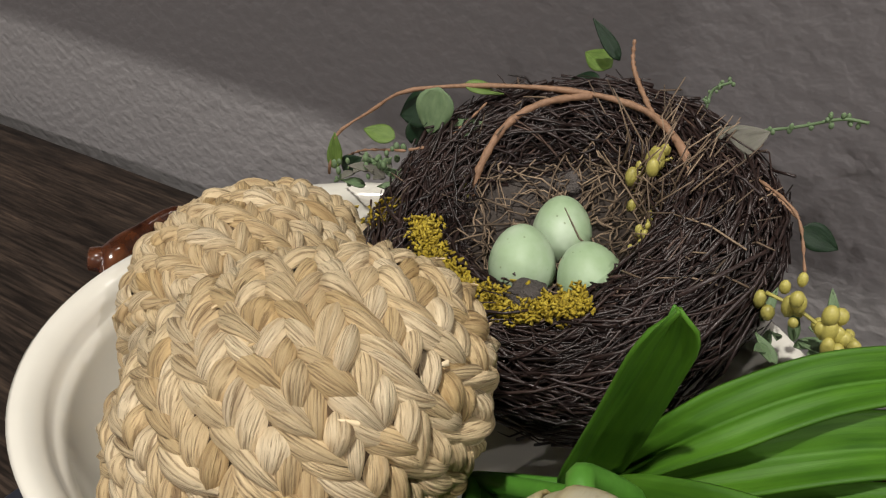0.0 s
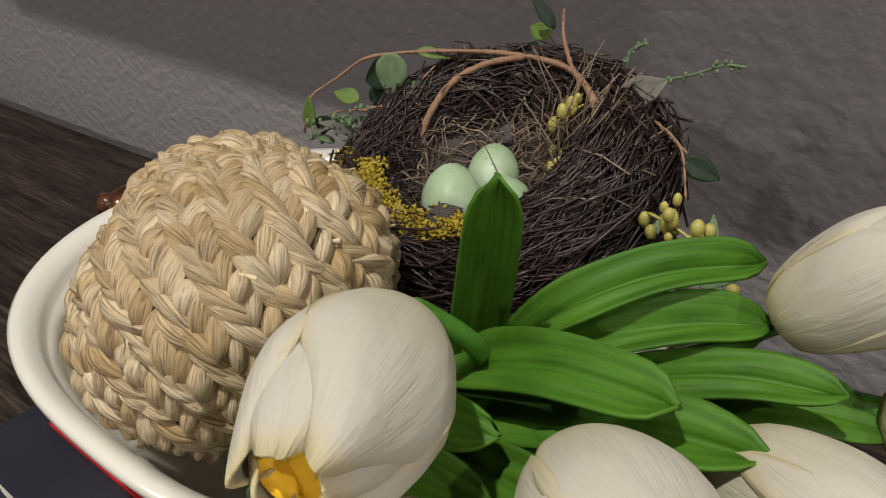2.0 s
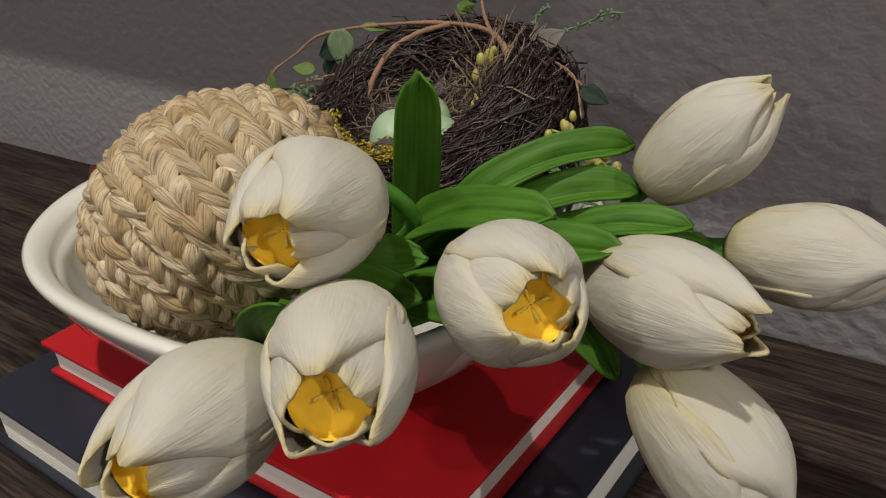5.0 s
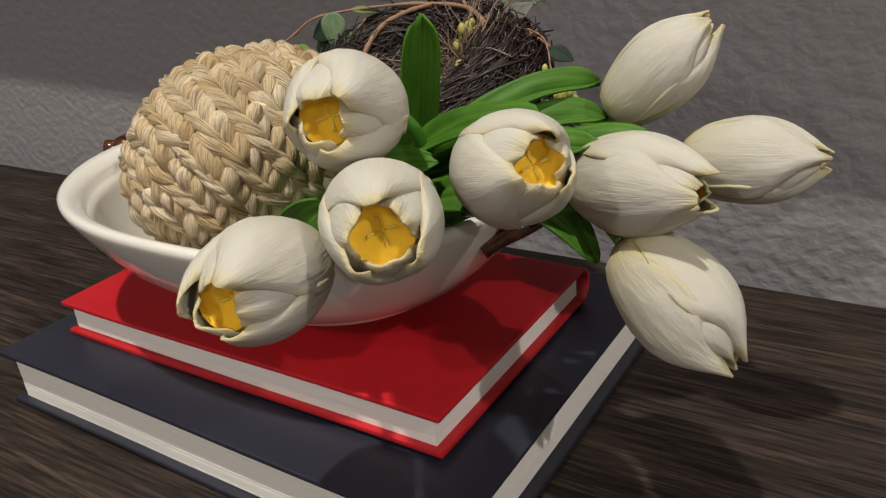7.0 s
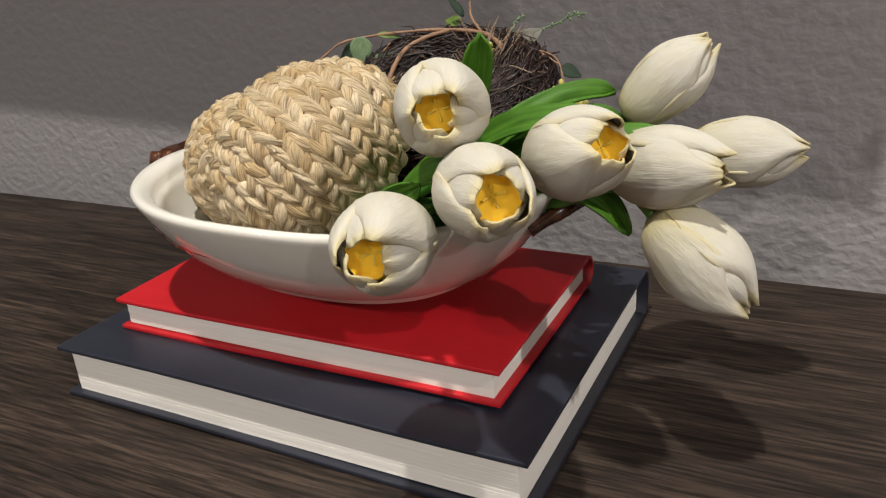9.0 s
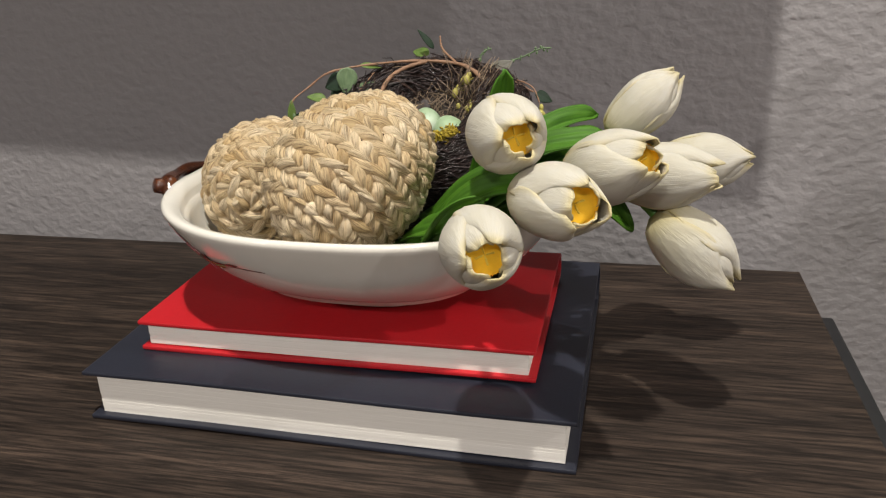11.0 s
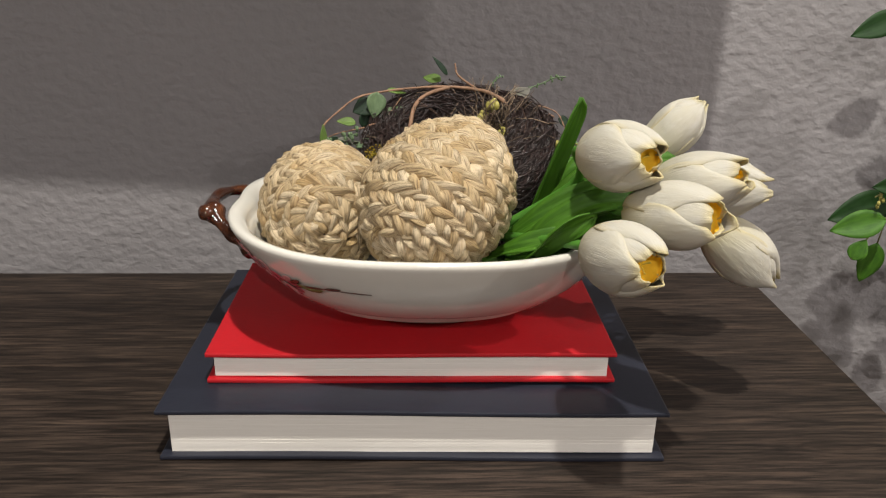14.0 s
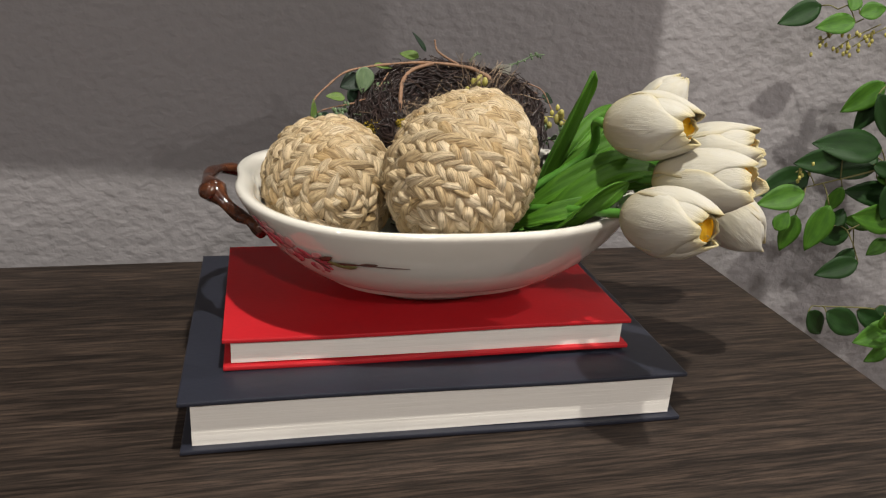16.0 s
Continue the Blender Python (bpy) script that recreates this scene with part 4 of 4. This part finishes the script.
def nest():
    rnd = random.Random(21)
    t = thing("bird_nest", "dark brown twig nest with dry grass lining, in the bowl", "bird nest", at=NC + Vector((0, 0, -0.045)))
    # dense core under the twigs, near-black to paint the shade between them
    verts, faces = [], []
    nt, npsi = 48, 14
    for k in range(nt):
        for j in range(npsi):
            verts.append(nest_point(2 * math.pi * k / nt, 2 * math.pi * j / npsi, 0.80 + 0.05 * rnd.random()))
    for k in range(nt):
        for j in range(npsi):
            a, b = k, (k + 1) % nt
            faces.append((a * npsi + j, b * npsi + j, b * npsi + (j + 1) % npsi, a * npsi + (j + 1) % npsi))
    solid("core", verts, faces, M["nest_core_shade"], t)
    # cup under the eggs, much darker than the dry grass
    verts, faces = [], []
    for i in range(10):
        for k in range(40):
            r, a = 0.038 * i / 9, 2 * math.pi * k / 40
            verts.append(NC + NROT @ Vector((r * math.cos(a), r * math.sin(a), -0.0020 + 0.013 * (i / 9) ** 2.6 + 0.0012 * rnd.random())))
    for i in range(9):
        for k in range(40):
            faces.append((i * 40 + k, i * 40 + (k + 1) % 40, (i + 1) * 40 + (k + 1) % 40, (i + 1) * 40 + k))
    solid("cup", verts, faces, M["cup"], t, "matted cup, much darker than the dry grass")

    def ring_twig(psi, span, rad, jit, grow):
        th0 = rnd.uniform(0, 2 * math.pi)
        dpsi = rnd.gauss(0, 1.15)
        n = 9
        path = []
        g0 = grow + rnd.uniform(-0.06, 0.12)
        lift = rnd.choice((0, 0, 0, 0.25)) * rnd.random()
        for i in range(n):
            u = i / (n - 1)
            p = nest_point(th0 + span * u, psi + dpsi * u, g0 + lift * (u - 0.5) ** 2 * 4)
            path.append(p + Vector((rnd.gauss(0, jit), rnd.gauss(0, jit), rnd.gauss(0, jit))))
        return tube(path, [rad * (1 - 0.5 * i / n) for i in range(n)], 4, True)

    for k in range(290):
        v, f = ring_twig(rnd.uniform(-1.1, 3.3), rnd.uniform(0.7, 1.9), rnd.uniform(0.0005, 0.0010), 0.0007, 1.0)
        solid("twig", v, f, M["twig"], t)
    verts, faces = [], []
    for k in range(2500):
        join(verts, faces, *ring_twig(rnd.uniform(-1.7, 3.7), rnd.uniform(0.4, 1.5), rnd.uniform(0.0003, 0.0007), 0.0009, rnd.uniform(0.88, 1.03)))
    # short ends that stick out
    for k in range(120):
        th, ps = rnd.uniform(0, 6.28), rnd.uniform(-0.6, 2.0)
        p = nest_point(th, ps)
        out = (p - nest_point(th, ps, 0.5)).normalized()
        tang = Vector((-math.sin(th), math.cos(th), rnd.uniform(-0.5, 0.5)))
        d = (out * rnd.uniform(0.1, 0.6) + tang * rnd.choice((-1, 1))).normalized()
        l = rnd.uniform(0.006, 0.018)
        bend = Vector((rnd.gauss(0, 0.002), rnd.gauss(0, 0.002), rnd.gauss(0, 0.002)))
        join(verts, faces, *tube([p - d * 0.004, p + d * l * 0.5 + bend, p + d * l], [0.0005, 0.0004, 0.0002], 4))
    tagged(solid("fine_twig", verts, faces, M["twig"], t), kind="stuff")
    # pale dry grass: a whorl round the eggs, and stray blades
    verts, faces = [], []
    for k in range(110):
        a0, r0 = rnd.uniform(0, 6.28), rnd.uniform(0.014, 0.034)
        span = rnd.uniform(0.3, 1.0)
        path = []
        drift = rnd.gauss(0, 0.014)
        for i in range(6):
            a = a0 + span * i / 5
            r = r0 + drift * (i / 5 - 0.5) + rnd.gauss(0, 0.0022)
            path.append(NC + NROT @ Vector((r * math.cos(a), r * math.sin(a), -0.0010 + 0.015 * (abs(r) / 0.040) ** 2.2 + rnd.uniform(0, 0.004))))
        join(verts, faces, *tube(path, [0.0004, 0.0004, 0.0004, 0.0003, 0.0003, 0.0002], 4))
    for k in range(190):
        a, r = rnd.gauss(0.55, 0.38), rnd.uniform(0.028, 0.040)
        p = NC + NROT @ Vector((r * math.cos(a), r * math.sin(a), 0.006))
        d = NROT @ Vector((rnd.gauss(0, 0.45) + 0.75 * math.cos(a), rnd.gauss(0, 0.45) + 0.75 * math.sin(a), rnd.uniform(0.3, 0.8))).normalized()
        l = rnd.uniform(0.015, 0.040)
        b = Vector((rnd.gauss(0, 0.003), rnd.gauss(0, 0.003), 0))
        join(verts, faces, *tube([p, p + d * l * 0.5 + b, p + d * l], [0.0005, 0.0004, 0.0002], 4))
    for k in range(26):
        th = rnd.uniform(0, 6.28)
        p = nest_point(th, rnd.uniform(0.5, 2.2), 1.03)
        d = Vector((rnd.gauss(0, 1), rnd.gauss(0, 1), rnd.uniform(0, 0.5))).normalized()
        l = rnd.uniform(0.010, 0.026)
        join(verts, faces, *tube([p - d * l / 2, p + Vector((0, 0, 0.002)), p + d * l / 2], [0.00035, 0.0004, 0.0002], 4))
    tagged(solid("dry_grass", verts, faces, M["fibre"], t, "pale dry grass fibres"), kind="stuff")
    # arching orange-brown vines
    for pts, r0, r1 in (([(0.0835, 0.166, 0.156), (0.0855, 0.170, 0.172), (0.097, 0.181, 0.182), (0.1115, 0.187, 0.1915), (0.140, 0.200, 0.195), (0.172, 0.210, 0.196), (0.197, 0.212, 0.1945), (0.213, 0.204, 0.192), (0.2245, 0.195, 0.185), (0.2310, 0.186, 0.171)], 0.0006, 0.0020),
                        ([(0.1495, 0.176, 0.160), (0.1500, 0.180, 0.171), (0.1535, 0.193, 0.184), (0.163, 0.205, 0.191), (0.180, 0.211, 0.1955)], 0.0016, 0.0014),
                        ([(0.204, 0.211, 0.193), (0.192, 0.224, 0.199), (0.1865, 0.231, 0.2035), (0.1850, 0.234, 0.2110)], 0.0010, 0.0006),
                        ([(0.119, 0.176, 0.172), (0.129, 0.184, 0.174), (0.136, 0.189, 0.181), (0.143, 0.196, 0.190)], 0.0006, 0.0004),
                        ([(0.262, 0.196, 0.176), (0.246, 0.200, 0.184), (0.262, 0.189, 0.181), (0.270, 0.180, 0.166)], 0.0006, 0.0004),
                        ([(0.070, 0.185, 0.150), (0.082, 0.180, 0.158), (0.095, 0.178, 0.165), (0.116, 0.178, 0.170)], 0.0004, 0.0006)):
        path = spline(pts, 30)
        rad = [r0 + (r1 - r0) * (i / 29) ** 1.8 + 0.00022 * math.sin(i * 2.1) for i in range(30)]
        v, f = tube(path, rad, 8)
        solid("vine", v, f, M["branch"], t, "orange-brown vine arching over the nest")
    # leaves on the vines
    for base, tip, w, hint, m in (((0.1250, 0.190, 0.1945), (0.1225, 0.185, 0.1755), 0.0155, (0.35, -0.9, 0.2), "sage"),
                                  ((0.1215, 0.190, 0.1860), (0.1060, 0.187, 0.1800), 0.0150, (0.1, -0.9, 0.5), "deep_leaf"),
                                  ((0.1130, 0.186, 0.1690), (0.1190, 0.190, 0.1840), 0.0100, (0.5, -0.8, 0.2), "deep_leaf"),
                                  ((0.1090, 0.180, 0.1730), (0.0950, 0.177, 0.1755), 0.0085, (0.1, -0.6, 0.8), "fresh_leaf"),
                                  ((0.0850, 0.168, 0.1580), (0.0865, 0.169, 0.1740), 0.0065, (0.7, -0.7, 0.1), "fresh_leaf"),
                                  ((0.0860, 0.172, 0.1560), (0.0960, 0.172, 0.1640), 0.0090, (0.3, -0.8, 0.4), "deep_leaf"),
                                  ((0.1320, 0.197, 0.1950), (0.1470, 0.202, 0.1930), 0.0060, (0.0, -0.6, 0.8), "fresh_leaf"),
                                  ((0.1290, 0.188, 0.1760), (0.1430, 0.192, 0.1840), 0.0085, (0.0, -0.7, 0.7), "sage"),
                                  ((0.1790, 0.236, 0.2010), (0.1680, 0.234, 0.2165), 0.0060, (0.6, -0.6, 0.4), "deep_leaf"),
                                  ((0.1740, 0.240, 0.1960), (0.1590, 0.246, 0.1985), 0.0100, (0.2, -0.7, 0.6), "fresh_leaf"),
                                  ((0.1720, 0.235, 0.1900), (0.1560, 0.240, 0.1880), 0.0090, (0.1, -0.7, 0.6), "deep_leaf"),
                                  ((0.2280, 0.208, 0.1850), (0.2440, 0.212, 0.1960), 0.0140, (0.1, -0.8, 0.55), "grey_leaf"),
                                  ((0.2640, 0.190, 0.1760), (0.2760, 0.194, 0.1700), 0.0090, (0.4, -0.7, 0.5), "deep_leaf"),
                                  ((0.1450, 0.128, 0.1380), (0.1370, 0.120, 0.1500), 0.0110, (0.2, -0.9, 0.2), "fresh_leaf")):
        small_leaf("leaf", t, base, tip, w, hint, M[m], 0.15, 0.08)

    def sprig(pts, size, mat, count, spread, seed, label):
        """A short stalk beset with round buds."""
        r2 = random.Random(seed)
        path = spline(pts, 14)
        v, f = tube(path, 0.0006, 6)
        stalk = solid("sprig", v, f, mat, t, label)
        for k in range(count):
            p = path[r2.randrange(2, 14)] + Vector((r2.gauss(0, spread), r2.gauss(0, spread), r2.gauss(0, spread)))
            bm = bmesh.new()
            s = size * r2.uniform(0.7, 1.15)
            bmesh.ops.create_icosphere(bm, subdivisions=2, radius=s, matrix=Matrix.Translation(p) @ Matrix.Diagonal((1, r2.uniform(0.8, 1.1), r2.uniform(1.1, 1.8), 1)))
            part("bud", bm, mat, stalk, smooth=True)

    sprig([(0.262, 0.168, 0.164), (0.272, 0.166, 0.163), (0.283, 0.165, 0.158), (0.291, 0.165, 0.151)], 0.0022, M["berry"], 30, 0.0032, 3, "sprig of pale olive buds beside the nest")
    sprig([(0.218, 0.196, 0.186), (0.211, 0.197, 0.181), (0.206, 0.197, 0.175), (0.206, 0.196, 0.168)], 0.0024, M["berry"], 20, 0.0034, 4, "sprig of pale olive buds in the nest")
    sprig([(0.222, 0.178, 0.172), (0.221, 0.175, 0.166), (0.220, 0.170, 0.160)], 0.0012, M["berry"], 34, 0.0030, 5, "mossy green sprig in the nest")
    sprig([(0.139, 0.174, 0.166), (0.145, 0.175, 0.162), (0.149, 0.172, 0.155), (0.151, 0.169, 0.150)], 0.0011, M["berry"], 40, 0.0022, 6, "mossy green sprig in the nest")
    sprig([(0.240, 0.215, 0.194), (0.252, 0.216, 0.198), (0.264, 0.216, 0.2035), (0.272, 0.216, 0.2040)], 0.0008, M["sage"], 16, 0.0012, 7, "thin olive sprig at the nest's rim")
    sprig([(0.216, 0.233, 0.190), (0.217, 0.235, 0.197), (0.223, 0.236, 0.2010)], 0.0007, M["sage"], 12, 0.0014, 8, "thin olive sprig at the nest's rim")
    sprig([(0.086, 0.166, 0.153), (0.098, 0.172, 0.160), (0.110, 0.176, 0.166)], 0.0013, M["sage"], 34, 0.0030, 9, "pale grey-green sprig at the nest's rim")
    for k in range(26):
        b = Vector((0.262 + 0.030 * rnd.random(), 0.150 + 0.03 * rnd.random(), 0.140 + 0.012 * rnd.random()))
        d = Vector((rnd.uniform(-0.2, 1), rnd.uniform(-1, 0.6), rnd.uniform(-0.2, 0.6))).normalized()
        small_leaf("leaf", t, b, b + d * 0.012, 0.0038, (0.2, -0.4, 0.9), M["sage"], 0.2, 0.1)
    for k in range(22):
        b = Vector((0.092 + 0.034 * rnd.random(), 0.168 + 0.014 * rnd.random(), 0.150 + 0.014 * rnd.random()))
        d = Vector((rnd.uniform(-1, 0.6), rnd.uniform(-1, 0.3), rnd.uniform(-0.1, 0.8))).normalized()
        small_leaf("leaf", t, b, b + d * rnd.uniform(0.008, 0.013), 0.0046, (0.2, -0.5, 0.8), M[rnd.choice(("sage", "grey_leaf", "sage"))], 0.2, 0.1)
    # yellow moss along the front of the cup and at one side
    verts, faces = [], []
    for k in range(2900):
        if k < 2650:
            a = radians(rnd.uniform(210, 314))
            r = rnd.gauss(0.0450, 0.0026)
            p = NC + NROT @ Vector((r * math.cos(a), r * math.sin(a), 0.0218 + rnd.gauss(0.0008, 0.0010)))
        else:
            a = radians(rnd.uniform(194, 206))
            r = rnd.gauss(0.062, 0.004)
            p = NC + NROT @ Vector((r * math.cos(a), r * math.sin(a), 0.016 + rnd.gauss(0, 0.0016)))
        d = (NROT @ Vector((rnd.gauss(0, 1), rnd.gauss(0, 1), rnd.uniform(0, 1.4)))).normalized()
        l = rnd.uniform(0.0010, 0.0024)
        join(verts, faces, *tube([p, p + d * l], [0.0009, 0.0004], 3))
    tagged(solid("moss", verts, faces, M["moss"], t, "mustard yellow moss"), kind="stuff")
    # bits of grey bark
    for c, s in (((0.1975, 0.1345, 0.1585), 0.0062), ((0.1800, 0.2000, 0.1640), 0.0068), ((0.1400, 0.1870, 0.1640), 0.0048)):
        bm = bmesh.new()
        bmesh.ops.create_icosphere(bm, subdivisions=3, radius=s)
        for v in bm.verts:
            v.co *= 1 + 0.35 * noise.noise(v.co * 240 + Vector(c) * 90) + 0.15 * noise.noise(v.co * 700)
            v.co.z *= 0.75
            v.co += Vector(c)
        part("bark_chip", bm, M["stone"], t, "rough dark grey bark chip", smooth=True)


def nest_egg(centre, axis, half, rad):
    t = thing("bird_egg", "small pale green speckled egg lying in the nest", "egg", "eggs in the nest", centre)
    rot = frame_of(axis)
    verts, faces = [], []
    nz, nk = 22, 32
    for i in range(nz + 1):
        u = -math.cos(math.pi * i / nz)
        r = math.sqrt(max(0, 1 - u * u)) * (1 - 0.10 * u) * rad
        for k in range(nk):
            a = 2 * math.pi * k / nk
            verts.append(Vector(centre) + rot @ Vector((r * math.cos(a), r * math.sin(a), u * half)))
    for i in range(nz):
        for k in range(nk):
            faces.append((i * nk + k, i * nk + (k + 1) % nk, (i + 1) * nk + (k + 1) % nk, (i + 1) * nk + k))
    solid("eggshell", verts, faces, M["egg"], t)


nest()
nest_egg((0.1845, 0.1535, 0.1545), (-0.3, 0.5, 0.65), 0.0140, 0.0118)
nest_egg((0.1866, 0.1790, 0.1550), (-0.3, 0.55, 0.65), 0.0134, 0.0110)
nest_egg((0.2085, 0.1580, 0.1545), (-0.5, 0.3, 0.7), 0.0130, 0.0114)


# ---- the potted greenery beside the console ----
def greenery():
    rnd = random.Random(77)
    t = thing("artificial_plant", "tall artificial plant with pointed green leaves by the wall", "plant", at=(0.86, 0.20, FLOOR))
    v, f = [], []
    prof = [(0.0, 0.0), (0.085, 0.0), (0.095, 0.012), (0.125, 0.22), (0.130, 0.235), (0.122, 0.235), (0.116, 0.215), (0.0, 0.205)]
    for r, z in prof:
        for k in range(32):
            a = 2 * math.pi * k / 32
            v.append(Vector((0.86 + r * math.cos(a), 0.20 + r * math.sin(a), FLOOR + z)))
    for i in range(len(prof) - 1):
        for k in range(32):
            f.append((i * 32 + k, i * 32 + (k + 1) % 32, (i + 1) * 32 + (k + 1) % 32, (i + 1) * 32 + k))
    solid("pot", v, f, M["black"], t)
    v, f = tube(spline([(0.86, 0.20, FLOOR + 0.2), (0.85, 0.22, -0.3), (0.84, 0.21, 0.0), (0.83, 0.22, 0.42)], 24), [0.012 - 0.00025 * i for i in range(24)], 10)
    solid("trunk", v, f, M["plant_stem"], t)
    # branches: path, then its leaves as (base x, base z, tip x, tip z, 1 lit or 0 shaded colour)
    branches = [([(0.84, 0.22, 0.12), (0.76, 0.27, 0.12), (0.69, 0.30, 0.085), (0.615, 0.312, 0.062)],
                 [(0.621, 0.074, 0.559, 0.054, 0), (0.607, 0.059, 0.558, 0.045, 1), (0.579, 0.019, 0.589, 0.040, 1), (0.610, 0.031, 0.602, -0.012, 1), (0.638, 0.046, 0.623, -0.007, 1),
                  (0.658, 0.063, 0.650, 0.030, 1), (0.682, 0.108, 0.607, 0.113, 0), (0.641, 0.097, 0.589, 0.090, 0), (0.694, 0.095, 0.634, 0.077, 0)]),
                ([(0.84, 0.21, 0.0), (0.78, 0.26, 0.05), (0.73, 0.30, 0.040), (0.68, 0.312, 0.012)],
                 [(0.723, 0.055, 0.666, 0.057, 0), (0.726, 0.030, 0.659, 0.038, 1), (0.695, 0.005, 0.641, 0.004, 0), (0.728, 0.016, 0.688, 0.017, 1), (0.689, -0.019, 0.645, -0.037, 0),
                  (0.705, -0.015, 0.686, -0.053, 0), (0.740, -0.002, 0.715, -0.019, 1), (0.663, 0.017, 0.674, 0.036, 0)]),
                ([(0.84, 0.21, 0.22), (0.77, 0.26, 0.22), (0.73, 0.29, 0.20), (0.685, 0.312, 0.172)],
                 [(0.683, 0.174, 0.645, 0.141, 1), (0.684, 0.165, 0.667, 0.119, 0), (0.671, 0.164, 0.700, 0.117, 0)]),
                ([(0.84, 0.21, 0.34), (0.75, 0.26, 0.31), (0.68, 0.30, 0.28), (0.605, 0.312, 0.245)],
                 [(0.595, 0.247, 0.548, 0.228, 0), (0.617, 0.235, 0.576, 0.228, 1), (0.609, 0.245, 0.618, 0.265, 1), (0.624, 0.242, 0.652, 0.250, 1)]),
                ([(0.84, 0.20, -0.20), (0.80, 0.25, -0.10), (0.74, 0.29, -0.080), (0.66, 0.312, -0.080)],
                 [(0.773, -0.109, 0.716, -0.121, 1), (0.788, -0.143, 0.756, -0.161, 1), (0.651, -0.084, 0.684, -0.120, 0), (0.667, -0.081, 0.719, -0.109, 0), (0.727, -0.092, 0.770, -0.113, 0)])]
    for b, (pts, leaves) in enumerate(branches):
        path = spline(pts, 26)
        v, f = tube(path, [0.0022 - 0.00006 * i for i in range(26)], 6)
        twig = solid("branch", v, f, M["plant_stem"], t)
        spots = []
        for x0, z0, x1, z1, bright in leaves:
            y = 0.308 + rnd.uniform(-0.014, 0.018)
            spots.append((Vector((x0, y, z0)), Vector((x1, y + rnd.uniform(-0.012, 0.010), z1)), bright))
        for k in range(24):
            p = path[rnd.randrange(2, 18)] + Vector((rnd.uniform(-0.01, 0.01), rnd.uniform(-0.015, 0.0), rnd.uniform(-0.02, 0.01)))
            spots.append((p, p + Vector((rnd.uniform(-0.01, 0.045), rnd.uniform(-0.02, 0.008), rnd.uniform(-0.05, 0.01))), rnd.random() < 0.4))
        for p, q, bright in spots:
            near = min(path, key=lambda c: (c - p).length)
            v, f = tube(spline([near, (near + p) / 2 + Vector((0, 0, 0.002)), p], 6), 0.0007, 5)
            solid("petiole", v, f, M["plant_stem"], twig)
            l = (q - p).length
            hint = (rnd.uniform(-0.45, 0.05), -0.9, rnd.uniform(0.1, 0.5))
            # bright picks the lit green, else the shaded one
            small_leaf("leaf", twig, p, q, max(0.018, l * rnd.uniform(0.46, 0.56)), hint, M["plant_lit_leaf" if bright else "plant_shaded"], 0.22, rnd.uniform(0, 0.12), 1.1)
    for c in ((0.605, 0.31, 0.222), (0.622, 0.305, 0.218), (0.612, 0.31, 0.090), (0.645, 0.31, 0.220)):
        path = spline([Vector(c) + Vector((0.03, 0.0, 0.015)), Vector(c), Vector(c) + Vector((-0.018, -0.004, -0.010))], 12)
        v, f = tube(path, 0.0007, 5)
        stalk = solid("flower_stalk", v, f, M["plant_stem"], t)
        for k in range(12):
            p = path[rnd.randrange(4, 12)] + Vector((rnd.gauss(0, 0.005), rnd.gauss(0, 0.004), rnd.gauss(-0.002, 0.005)))
            bm = bmesh.new()
            bmesh.ops.create_icosphere(bm, subdivisions=1, radius=0.0019, matrix=Matrix.Translation(p) @ Matrix.Diagonal((1, 1, 1.5, 1)))
            part("bud", bm, M["berry"], stalk, smooth=True)


greenery()
